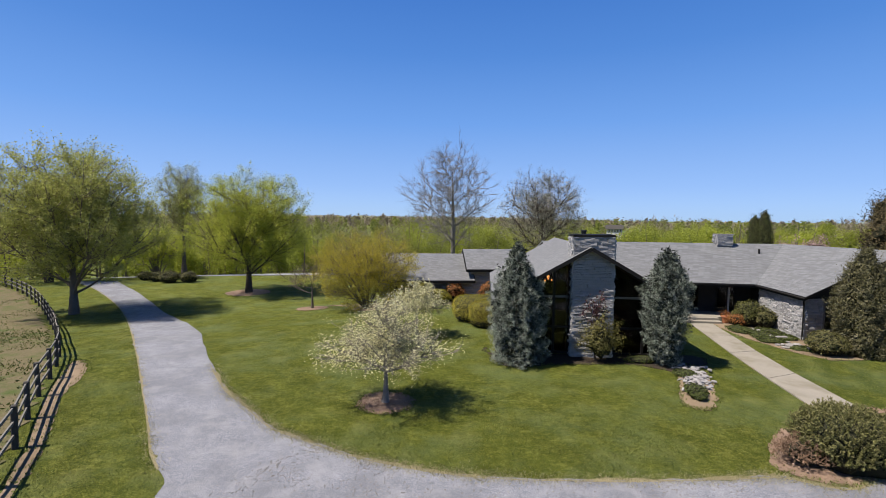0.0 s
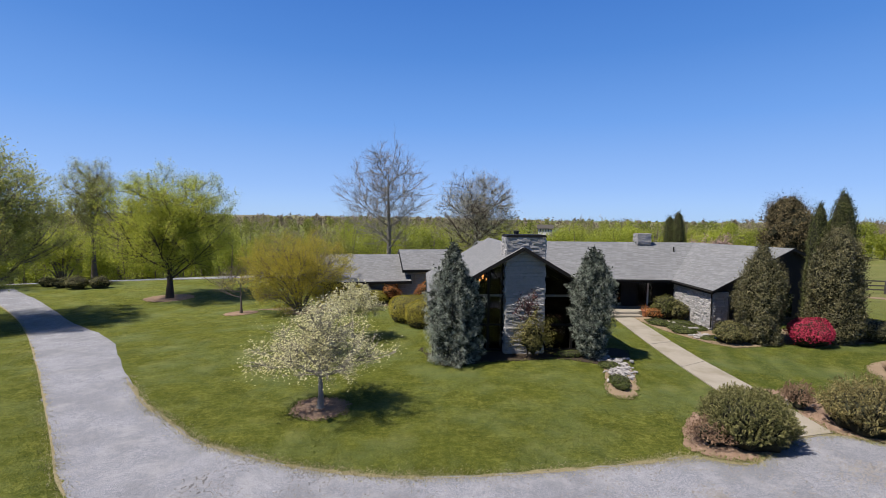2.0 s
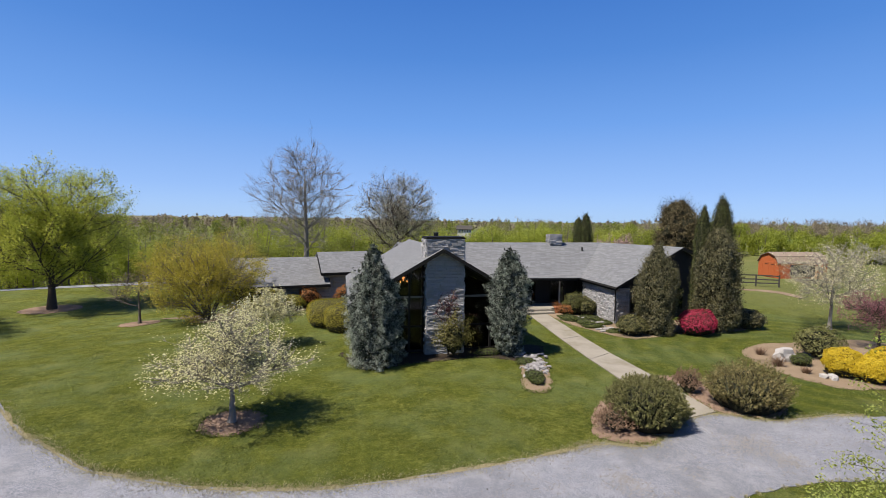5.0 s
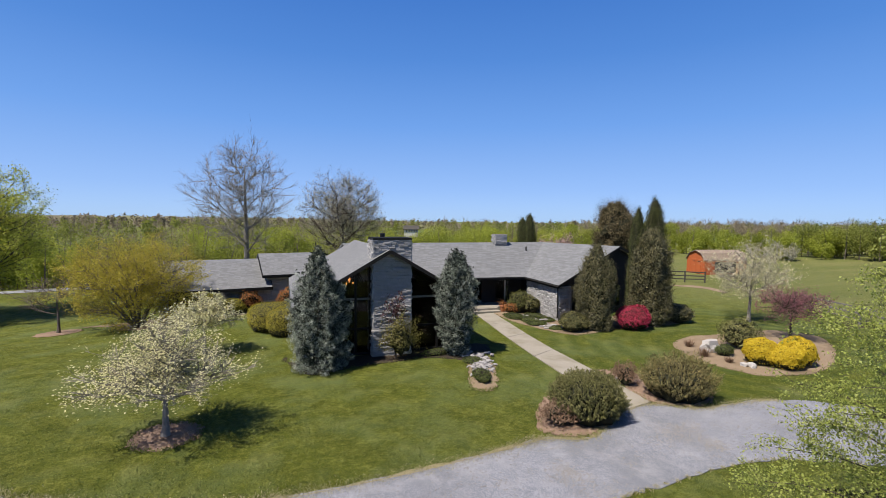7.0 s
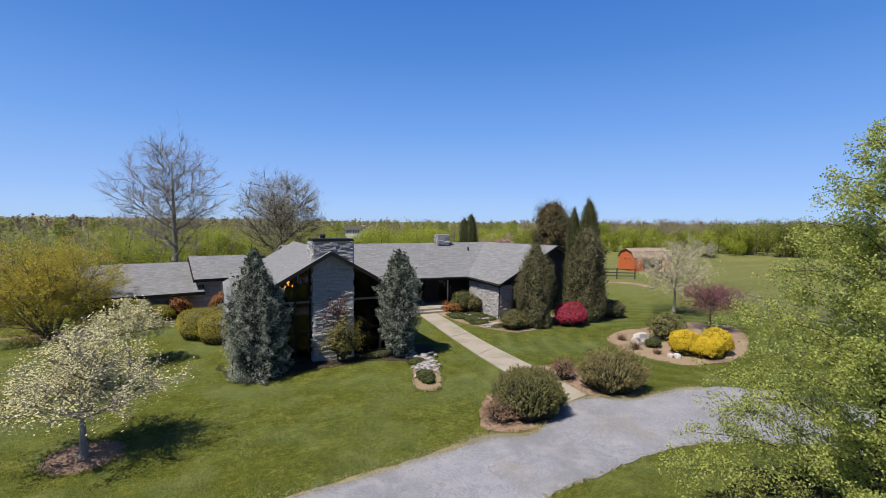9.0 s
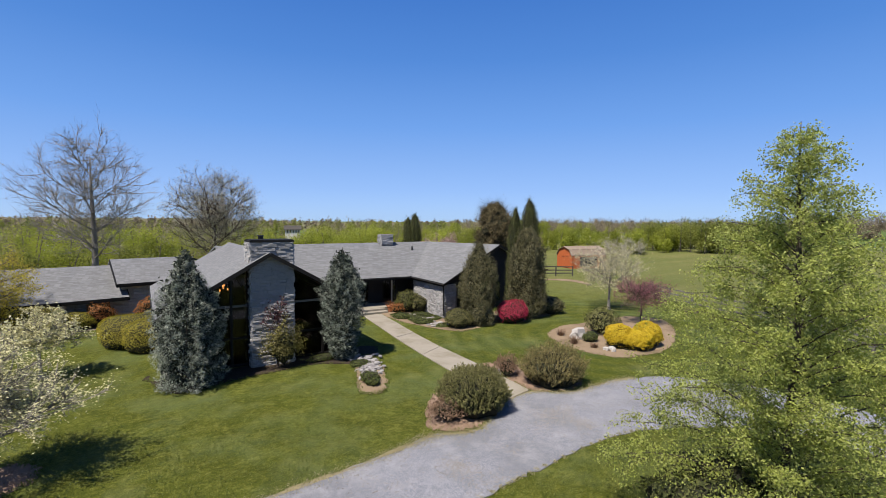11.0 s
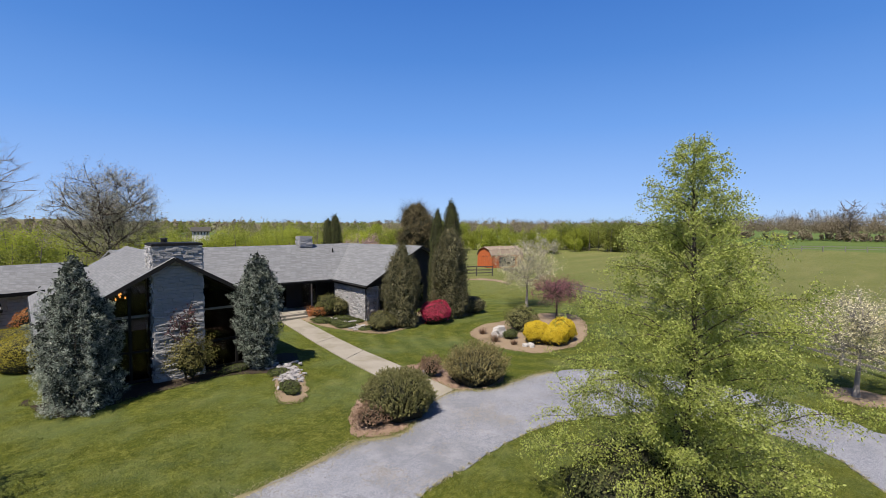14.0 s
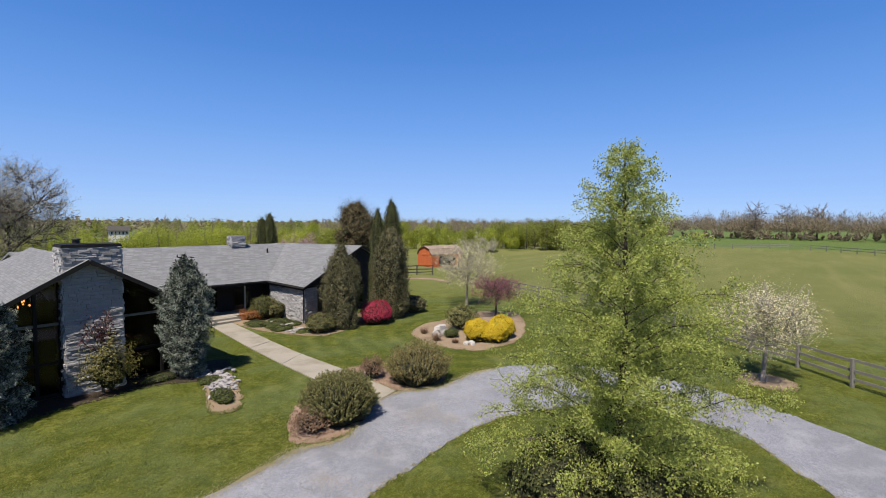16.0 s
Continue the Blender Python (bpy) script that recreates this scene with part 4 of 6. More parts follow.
def column(name, label, at, height, radius, seed, leaf, size=0.17, n=9000, amp=0.22, category="tree", shape=None, sprig=0.0, up=0.6):
    """A clipped or fastigiate evergreen: an upright leafy column with an uneven coat over a heart coloured dark like
    inner shade.
    """
    rng = np.random.default_rng(seed)
    root = thing(name, label, category, at)
    prof = shape or [(0, 0.9), (0.1, 1.0), (0.5, 0.93), (0.75, 0.74), (0.9, 0.42), (1.0, 0.05)]
    zs, ws = [q[0] for q in prof], [q[1] for q in prof]

    def surf(a, z):
        return np.interp(z, zs, ws) * radius * (1 + np.array([amp * 2 * noise.noise(Vector((math.cos(t) * 1.6, math.sin(t) * 1.6, h * height * 0.55 + seed))) + amp * 0.8 * noise.noise(Vector((math.cos(t) * 4.4, math.sin(t) * 4.4, h * height * 2.3 + seed))) for t, h in zip(a, z)]))
    z = rng.uniform(0, 1, n * 2)
    z = z[rng.uniform(0, 1, n * 2) < np.interp(z, zs, ws)][:n]
    a = rng.uniform(0, 2 * np.pi, len(z))
    rad = surf(a, z) * (1 - 0.22 * rng.uniform(0, 1, len(z)) ** 1.3) + np.abs(rng.normal(size=len(z))) * 0.05
    p = np.column_stack([np.cos(a) * rad, np.sin(a) * rad, z * height])
    away = np.column_stack([np.cos(a), np.sin(a), np.full(len(a), 0.35)])
    coat = leaves(Build(), rng, p, size, 0.1, 0.5, out=away)
    if sprig:
        # ragged shoots that stand out of the coat
        k = rng.choice(len(p), int(len(p) * 0.14), replace=False)
        w = away[k] * (1 - up) + (0, 0, up) + rng.normal(size=(len(k), 3)) * 0.22
        w /= np.linalg.norm(w, axis=1, keepdims=True)
        ln = sprig * rng.uniform(0.4, 1.5, (len(k), 1))
        for u in np.linspace(0.1, 1.0, 6):
            leaves(coat, rng, p[k] + w * ln * u + rng.normal(size=(len(k), 3)) * 0.03, size * (1.1 - 0.5 * u), 0.1, 0.35, along=w * 1.2)
    part("leaves", coat, leaf, root)
    b = Build()
    k, h = 14, 16
    aa, zz = np.meshgrid(np.arange(k) / k * 2 * np.pi, np.linspace(0, 0.97, h))
    rr = surf(aa.ravel(), zz.ravel()) * 0.83
    i, j = np.meshgrid(np.arange(h - 1), np.arange(k), indexing="ij")
    f = np.stack([i * k + j, i * k + (j + 1) % k, (i + 1) * k + (j + 1) % k, (i + 1) * k + j], -1).reshape(-1, 4)
    b.add(np.column_stack([np.cos(aa.ravel()) * rr, np.sin(aa.ravel()) * rr, zz.ravel() * height]), [f, np.arange(k) + (h - 1) * k])
    part("heart", b, M["core_shade"], root)
    return root


spruce("blue_spruce", "silvery blue spruce beside the great room glass", (3.5, 22.1, 0), 5.85, 1.5, [(0, 0.8), (0.08, 0.95), (0.3, 1.0), (0.5, 0.92), (0.68, 0.70), (0.82, 0.46), (0.92, 0.24), (1.0, 0.03)], 21, 330)
spruce("blue_spruce", "silvery blue spruce by the front corner, green ivy at its foot", (10.45, 21.8, 0), 5.85, 1.2, [(0, 0.5), (0.12, 0.74), (0.38, 0.96), (0.58, 1.0), (0.74, 0.83), (0.88, 0.48), (1.0, 0.03)], 22, 280)
column("holly_tree", "glossy dark green holly clipped to a column", (21.6, 23.9, 0), 5.5, 1.08, 23, L["holly"], 0.125, 15000, amp=0.22, sprig=0.36, up=0.5, shape=[(0, 0.88), (0.1, 0.98), (0.45, 1.0), (0.68, 0.86), (0.82, 0.62), (0.88, 0.34), (0.95, 0.24), (1.0, 0.1)])
column("holly_tree", "taller dark green holly column at the house end", (26.1, 23.6, 0), 6.6, 1.28, 24, L["holly"], 0.125, 17000, amp=0.22, sprig=0.36, up=0.5, shape=[(0, 0.85), (0.1, 0.98), (0.5, 1.0), (0.75, 0.8), (0.9, 0.5), (1.0, 0.15)])
column("arborvitae", "slim pointed dark green arborvitae", (26.9, 24.2, 0), 8.8, 0.85, 25, L["cedar"], shape=[(0, 0.9), (0.3, 1), (0.7, 0.85), (0.88, 0.55), (1, 0.05)], size=0.10, n=11000, sprig=0.25, up=0.75)
column("arborvitae", "slim pointed dark green arborvitae", (25.8, 24.6, 0), 8.2, 0.6, 26, L["cedar"], shape=[(0, 0.9), (0.3, 1), (0.7, 0.85), (0.88, 0.5), (1, 0.04)], size=0.10, n=8000, sprig=0.25, up=0.75)



def fingers(name, label, at, r, seed, leaf, tip, n, length=0.26, amp=0.1, cells=2.4, size=0.085):
    """A dense evergreen dome set with upright shoots, their tips paler."""
    rng = np.random.default_rng(seed)
    root = thing(name, label, "shrub", at)
    mid = r[2] * 0.36
    rr = (r[0], r[1], r[2] - mid)
    g = np.arange(n) + 0.5
    z = 1 - g / n * 1.25
    a = g * 2.39996 + rng.normal(size=n) * 0.05
    h = np.sqrt(1 - z * z)
    d = np.column_stack([np.cos(a) * h, np.sin(a) * h, z])
    s = np.array([1 + amp * 2 * noise.noise(Vector((q[0] * cells + seed, q[1] * cells, q[2] * cells))) for q in d])
    p = d * s[:, None] * rr * 0.93 + (0, 0, mid)
    p[:, 2] = np.maximum(p[:, 2], 0.05)
    w = d * (0.75, 0.75, 0.35) + (0, 0, 0.75) + rng.normal(size=d.shape) * 0.16
    w /= np.linalg.norm(w, axis=1, keepdims=True)
    ln = length * rng.uniform(0.6, 1.35, (n, 1))
    coat, tips = Build(), Build()
    for u in np.linspace(-0.35, 0.95, 11):
        for _ in range(2):
            q = w * 0.7 + rng.normal(size=d.shape) * 0.5
            q /= np.linalg.norm(q, axis=1, keepdims=True)
            leaves(coat if u < 0.85 else tips, rng, p + w * ln * u + q * size * 0.4 * (1.15 - 0.5 * u), size, 0.1, 0.3, along=q * 2)
    part("needles", coat, leaf, root)
    part("new_growth", tips, tip, root, "paler brown shoot ends")
    # solid heart, its near-black colour standing in for shade under the shoots
    bm = bmesh.new()
    bmesh.ops.create_icosphere(bm, subdivisions=3, radius=1.0)
    for v in bm.verts:
        q = v.co.normalized()
        s = (1 + amp * 2 * noise.noise(Vector((q[0] * cells + seed, q[1] * cells, q[2] * cells)))) * 0.88
        v.co = (q.x * rr[0] * s, q.y * rr[1] * s, max(q.z * rr[2] * s + mid, 0.0))
    me = bpy.data.meshes.new("heart")
    bm.to_mesh(me)
    bm.free()
    part("heart", me, M["core_shade"], root)
    return root


fingers("mugo_pine", "large rounded mugo pine with upright olive shoots at the walk end", (11.4, 12.85, 0), (1.24, 1.15, 1.6), 31, L["mugo"], L["mugo_tip"], 1100, 0.22)
fingers("spreading_yew", "low spreading evergreen with upright brown-green shoots", (16.2, 13.1, 0), (1.25, 1.2, 1.42), 32, L["brown_yew"], L["mugo_tip"], 720, 0.40, 0.16, 3.0, 0.10)
shrub("azalea", "crimson azalea in full bloom", (23.9, 22.9, 0), (1.25, 1.1, 1.55), 33, L["azalea"], 0.10, 4200, 0.1)
shrub("dark_shrub", "dark green clipped shrub under the stone wing", (19.75, 23.85, 0), (0.98, 0.9, 1.2), 34, L["rhodo"], 0.1, 3200, 0.1)
shrub("dark_shrub", "dark rounded shrub at the house end", (28.6, 23.4, 0), (1.15, 1.0, 1.3), 35, L["holly"], 0.11, 2600, 0.1)
for k, (x, y, r, h) in enumerate(((23.95, 14.7, 0.8, 1.35), (24.45, 13.85, 0.85, 1.15), (25.55, 13.95, 0.85, 1.4))):
    shrub("yellow_shrub", "bright golden yellow mounded shrub in the island bed", (x, y, 0), (r, r, h), 36 + k, L["yellow"], 0.075, 9500, 0.09, group="golden shrubs", deep=0.14, cells=2.6)
shrub("clipped_yew", "yellow-green yew clipped into a broad mound", (2.3, 31.8, -0.05), (1.7, 2.2, 1.55), 38, L["yew"], 0.055, 15000, 0.05, box_like=1.0, deep=0.1)
shrub("clipped_yew", "yellow-green yew clipped into a broad mound", (3.0, 29.6, 0), (1.35, 1.4, 1.6), 39, L["yew"], 0.055, 13000, 0.05, box_like=1.0, deep=0.1)


def birch(at, height, seed):
    """A young river birch: a leader with rising limbs, drooping twigs and leaves strung along them."""
    rng = np.random.default_rng(seed)
    root = thing("birch_tree", "tall river birch in bright young leaf beside the gravel", "tree", at)
    prof_z, prof_r = (0.3, 1.4, 3.0, 4.4, 5.6, 6.8, 7.9, 8.7, 9.2), (2.2, 3.15, 3.3, 2.9, 2.35, 1.68, 1.1, 0.58, 0.15)
    wood, twig = Build(), Build()
    t = np.linspace(0, 1, 12)
    trunk = np.column_stack([0.10 * np.sin(t * 7) * t, 0.08 * np.cos(t * 6), t * height])
    rad = 0.12 * (1 - t) ** 0.8 + 0.008
    tube(wood, trunk, rad, 8)
    sites = []
    n = 118
    for k in range(n):
        zt = 0.35 + (height - 0.5) * (k / n) ** 0.92
        a = k * 2.39996 + rng.normal() * 0.25
        r = float(np.interp(zt, prof_z, prof_r)) * rng.uniform(0.62, 1.12) * (1 + 0.25 * noise.noise(Vector((math.cos(a) * 1.4, math.sin(a) * 1.4, zt * 0.6 + seed))))
        z0 = max(zt - r * rng.uniform(0.35, 0.75), 0.25)
        o = np.array([math.cos(a), math.sin(a), 0])
        base = np.array([np.interp(z0 / height, t, trunk[:, i]) for i in range(3)])
        u = np.linspace(0, 1, 7)[:, None]
        limb = base + o * r * u + np.array([0, 0, 1.0]) * ((zt - z0) * (1.9 * u - 0.9 * u ** 2) - 0.10 * r * u ** 3) + rng.normal(size=(7, 3)) * 0.035 * u
        lr = 0.010 + 0.012 * r / 3
        tube(wood, limb, np.linspace(lr, 0.004, 7), 4)
        for _ in range(int(5 + r * 11)):
            f = rng.uniform(0.12, 1.0) * 6
            i = min(int(f), 5)
            p = limb[i] + (limb[i + 1] - limb[i]) * (f - i)
            d = o * 0.7 + rng.normal(size=3) * 0.75 + (0, 0, 0.15)
            d /= np.linalg.norm(d)
            tl = rng.uniform(0.25, 0.75) * min(0.36 + 0.30 * r, 1.0)
            way = np.array([p, p + d * tl * 0.55 + (0, 0, 0.03), p + d * tl + (0, 0, -0.22 * tl)])
            tube(twig, way, [0.0045, 0.003, 0.0015], 3)
            m = int(26 + 44 * tl)
            v = rng.uniform(0.1, 1.05, m)[:, None]
            sites.append(way[0] * (1 - v) + way[2] * v + (0, 0, 0.08) * v * (1 - v) + rng.normal(size=(m, 3)) * 0.075)
    part("trunk", wood, M["bark_dark"], root, smooth=True)
    part("fine_branching", twig, M["bark_dark"], root, kind="stuff")
    p = np.concatenate(sites)
    p[:, 2] = np.maximum(p[:, 2], 0.1)
    part("crown", leaves(Build(), rng, p, 0.056, 0.25, 0.62), L["birch"], root)


birch((12.4, 3.45, 0), 9.25, 16)
shrub("juniper", "dark green juniper under the birch", (11.2, 4.6, 0), (1.35, 1.2, 1.5), 53, L["cedar"], 0.10, 5200, 0.25)
# second juniper, added to stand in for the shaded inside of the birch's base
shrub("juniper", "low dark juniper added for the shade inside the birch foot", (11.5, 2.6, 0), (1.25, 1.1, 1.35), 54, L["cedar"], 0.10, 4800, 0.25)
tree("apple_tree", "white blossoming apple tree by the rail fence", "tree", (25.6, 0.55, 0), 4.5, (0, 0, 2.9), (2.3, 2.2, 1.5), 560, 9, 8, 0.11, 1.0,
     M["bark_grey"], L["apple"], 7, 0.072, 0.11, 17, shoots=3, shoot_len=0.3, leader=False, flat=1.0, trunk_top=2.8, shell=0.6)
tree("pear_tree", "white blossoming tree with open grey branches", "tree", (33.6, 21.6, 0), 5.8, (0, 0, 3.6), (3.3, 2.9, 2.35), 480, 10, 8, 0.12, 1.2,
     M["bark_grey"], L["apple"], 6, 0.09, 0.14, 18, shoots=3, shoot_len=0.4, leader=False, trunk_top=3.4)
tree("redbud_tree", "small redbud with dusky pink blossom", "tree", (30.7, 17.2, 0), 3.5, (0.1, 0, 2.2), (2.1, 1.9, 1.15), 360, 8, 8, 0.08, 0.8,
     M["bark_dark"], L["redbud"], 8, 0.075, 0.07, 19, shoots=3, shoot_len=0.35, leader=False, trunk_top=2.2)
tree("sycamore_tree", "tall bare sycamore with pale upper limbs", "tree", on_ground(1.3, 66), 19.0, (-0.5, 0, 11.2), (6.6, 6.0, 8.0), 1000, 22, 10, 0.40, 3.0,
     M["bark_grey"], L["bud"], 0, 0.1, 0.1, 20, rise=0.75, up=0.12, shoots=8, shoot_len=1.0, trunk_top=15.0, twig_r=0.02, shoot_r=0.009, taper=0.3, shell=0.7)
tree("budding_tree", "round-headed tree with grey twigs and small buds", "tree", on_ground(12.6, 60), 14.4, (0, 0, 8.8), (5.6, 5.3, 5.5), 900, 20, 9, 0.26, 2.0,
     M["bark_dark"], L["bud"], 5, 0.12, 0.2, 27, rise=0.75, up=0.06, amp=0.08, shoots=6, shoot_len=0.9, trunk_top=11, twig_r=0.021, shoot_r=0.009, shell=0.5, low=0.9)
# tall bare trees standing over the far wood
for k, (x, y, h) in enumerate(((264, 9.1, 18.5), (273.5, -3.2, 17.0), (282.4, -14.9, 17.5))):
    tree("bare_tree", "tall bare grey tree above the far brown wood", "tree", (x, y, 0), h, (0, 0, h * 0.62), (h * 0.30, h * 0.30, h * 0.38), 150, 12, 5, 0.45, h * 0.25,
         M["bark"], L["bud"], 0, 0.1, 0.1, 600 + k, rise=0.8, up=0.08, shoots=3, shoot_len=1.6, trunk_top=h * 0.8, twig_r=0.07, shoot_r=0.045, group="far bare trees")


# ---- the house ----
house = thing("house", "long low ranch house of grey fieldstone with shingled gables", "house")
APEX, RIDGE_END = np.array((7.09, 22.48, 5.48)), np.array((8.2, 34.8, 5.44))
back = (RIDGE_END - APEX) / np.linalg.norm(RIDGE_END - APEX)
left = np.array((-back[1], back[0], 0))
RUN, DROP = 4.75, 2.75
V, VT, CORNER, PEAK = (21.0, 31.3, 2.55), (25.9, 35.8, 5.08), (20.4, 26.3, 2.55), (26.9, 27.3, 5.15)


def gable(u, v, z):
    """A point in the great room's own axes: u along its front, v inward."""
    return (7.09 + back[1] * u + back[0] * v, 22.48 - back[0] * u + back[1] * v, z)


def roof(p, thick=0.14):
    return part("roof", slab(Build(), p, thick), M["shingles"], house)


gl, gr = APEX + left * RUN - (0, 0, DROP), APEX - left * RUN - (0, 0, DROP)
bl, br_ = RIDGE_END + left * RUN - (0, 0, DROP), RIDGE_END - left * RUN - (0, 0, DROP)
roof([APEX, RIDGE_END, bl, gl])
roof([APEX, gr, br_, RIDGE_END])
roof([(8.0, 38.3, 5.02), (8.6, 33.4, 2.55), V, VT])
roof([(8.0, 38.3, 5.02), VT, (33.0, 39.0, 2.5), (32.5, 44.0, 2.5), (7.4, 44.5, 2.5)])
roof([V, CORNER, PEAK, VT])
roof([PEAK, (33.6, 28.2, 2.5), (33.0, 39.0, 2.5), VT])
roof([(-5.6, 39.35, 1.44), (2.75, 40.1, 1.42), (2.4, 44.4, 3.42), (-6.0, 43.6, 3.42)])
roof([(-6.0, 43.6, 3.42), (2.4, 44.4, 3.42), (2.1, 48.4, 1.45), (-6.3, 47.6, 1.45)])
roof([(2.0, 40.3, 2.35), (8.0, 40.9, 2.35), (7.6, 44.9, 3.86), (1.8, 44.3, 3.86)])
roof([(1.8, 44.3, 3.86), (7.6, 44.9, 3.86), (7.2, 48.9, 2.35), (1.6, 48.3, 2.35)])


def edge_board(name, p, q, w=0.05, h=0.24, drop=0.10, out=(0, 0)):
    p, q = np.array(p, float) + (out[0], out[1], -drop), np.array(q, float) + (out[0], out[1], -drop)
    return part(name, beam(Build(), p, q, w, h), M["trim"], house)


for p, q in ((APEX, gl), (APEX, gr), (CORNER, PEAK), (PEAK, (33.6, 28.2, 2.5))):
    edge_board("rake_board", p, q, out=(0, -0.03), drop=0.09, h=0.17)
for p, q in ((gl, bl), (gr, br_), ((8.6, 33.4, 2.55), V), (V, CORNER), ((-5.6, 39.35, 1.44), (2.75, 40.1, 1.42)), ((2.0, 40.3, 2.35), (8.0, 40.9, 2.35)), ((2.75, 40.1, 1.42), (2.4, 44.4, 3.42)), ((2.0, 40.3, 2.35), (1.8, 44.3, 3.86))):
    edge_board("fascia", p, q, out=(0, -0.02))
for p, q in ((V, CORNER), ((13.0, 32.7, 2.55), V)):
    g = [np.array(p, float) + (-0.07, -0.06, -0.06), np.array(q, float) + (-0.07, -0.06, -0.07)]
    part("gutter", tube(Build(), g, [0.055, 0.055], 6), M["trim"], house, smooth=True)
part("downspout", tube(Build(), [(20.42, 26.36, 2.45), (20.55, 26.55, 2.25), (20.6, 26.58, 2.05), (20.6, 26.58, 0.25), (20.5, 26.48, 0.1)], [0.04] * 5, 6), M["trim"], house)


def prism(b, pts, off):
    p = np.array(pts, float)
    if np.dot(np.cross(p[1] - p[0], p[2] - p[0]), off) > 0:
        p = p[::-1]
    n = len(p)
    return b.add(np.concatenate([p, p + np.array(off, float)]), [np.arange(n), np.arange(n)[::-1] + n] + [np.array([i, i + n, (i + 1) % n + n, (i + 1) % n]) for i in range(n)])


def wall(name, pts, off, material, label=""):
    return part(name, prism(Build(), pts, off), material, house, label)


# block shapes shared by all stones: a unit block with its face split and chipped
STONES = []
for k in range(8):
    rg = np.random.default_rng(900 + k)
    v = np.array([(x, y, z) for y in (-0.5, 0.5) for x, z in ((-0.5, -0.5), (0.5, -0.5), (0.5, 0.5), (-0.5, 0.5))], float)
    v[:4, 0] *= 0.965 + rg.uniform(-0.03, 0.03, 4)
    v[:4, 2] *= 0.93 + rg.uniform(-0.10, 0.06, 4)
    v[:4, 1] += rg.uniform(-0.16, 0.10, 4)
    c = np.append(v, [(rg.uniform(-0.2, 0.2), -0.62 + rg.uniform(-0.1, 0.1), rg.uniform(-0.2, 0.2))], 0)
    sb = Build().add(c, [np.array([(0, 1, 8), (1, 2, 8), (2, 3, 8), (3, 0, 8)]), np.array([(1, 0, 4, 5), (2, 1, 5, 6), (3, 2, 6, 7), (0, 3, 7, 4)])])
    me = sb.mesh("stone")
    me.materials.append(M["stone"])
    STONES.append(me)


def stone_face(parent, p, q, z0, z1, seed, course=0.13, length=0.42, top=None, joined=False, depth=0.06, skip=None):
    """Courses of split stone on a wall face that runs from p to q, its outside to the right of the way p to q."""
    rng = np.random.default_rng(seed)
    p, q = np.array(p, float), np.array(q, float)
    w = np.linalg.norm(q - p)
    d = (q - p) / w
    ang = math.atan2(d[1], d[0])
    join = Build()
    z = z0
    while z < z1 - 0.03:
        h = min(course * rng.uniform(0.6, 1.5), z1 - z)
        x = -rng.uniform(0, 0.15)
        while x < w:
            ln = length * rng.uniform(0.45, 1.6)
            a, c = max(x, -0.02), min(x + ln, w + 0.02)
            x += ln
            if c - a < 0.06:
                continue
            m = (a + c) / 2
            if (top and z + h > top(m)) or (skip and skip(m, z + h / 2)):
                continue
            k = int(rng.integers(0, 8))
            t = depth * rng.uniform(0.45, 1.7)
            pos_ = (p[0] + d[0] * m, p[1] + d[1] * m, z + h / 2)
            mat = Matrix.Translation(pos_) @ Matrix.Rotation(ang, 4, 'Z') @ Matrix.Diagonal((c - a, t * 2, h, 1))
            if joined:
                me = STONES[k]
                vs = np.array([mat @ v.co for v in me.vertices])
                join.add(vs, [np.array(pl.vertices)[None] for pl in me.polygons])
            else:
                ob = new("stone", STONES[k])
                ob.parent = parent
                ob.matrix_basis = mat
        z += h
    if joined:
        part("stonework", join, M["stone"], parent, kind="stuff")


# great room: chimney, glass and side walls
cf, cb, cl, cr = 0.35, 1.75, -0.78, 1.14
chimney = part("chimney", prism(Build(), [gable(cl, cf, -0.3), gable(cr, cf, -0.3), gable(cr, cf, 5.95), gable(cl, cf, 5.95)], (back[0] * 1.4, back[1] * 1.4, 0)), M["mortar"], house, "wide grey fieldstone chimney")
cap = Build()
for z0, z1, o in ((5.95, 6.03, 0.06), (6.03, 6.07, 0.02)):
    prism(cap, [gable(cl - o, cf - o, z0), gable(cr + o, cf - o, z0), gable(cr + o, cf - o, z1), gable(cl - o, cf - o, z1)], (back[0] * (1.3 + 2 * o), back[1] * (1.3 + 2 * o), 0))
part("cap", cap, M["trim"], chimney, "dark metal chimney cap")
flue = Build()
tube(flue, [gable(-0.15, 1.3, 6.0), gable(-0.15, 1.3, 6.22)], [0.13, 0.13], 10)
tube(flue, [gable(-0.15, 1.3, 6.22), gable(-0.15, 1.3, 6.27)], [0.17, 0.15], 10)
part("flue", flue, M["iron"], chimney)

GLASS_V, ROOF_UNDER = 0.84, 5.22


def rake(u):
    return ROOF_UNDER - abs(u) * DROP / RUN


glazing = [(-4.25, -3.3), (-3.3, -1.62), (-1.62, -0.8), (1.18, 2.75), (2.75, 4.25)]
levels = [0.12, 1.40, 2.93]
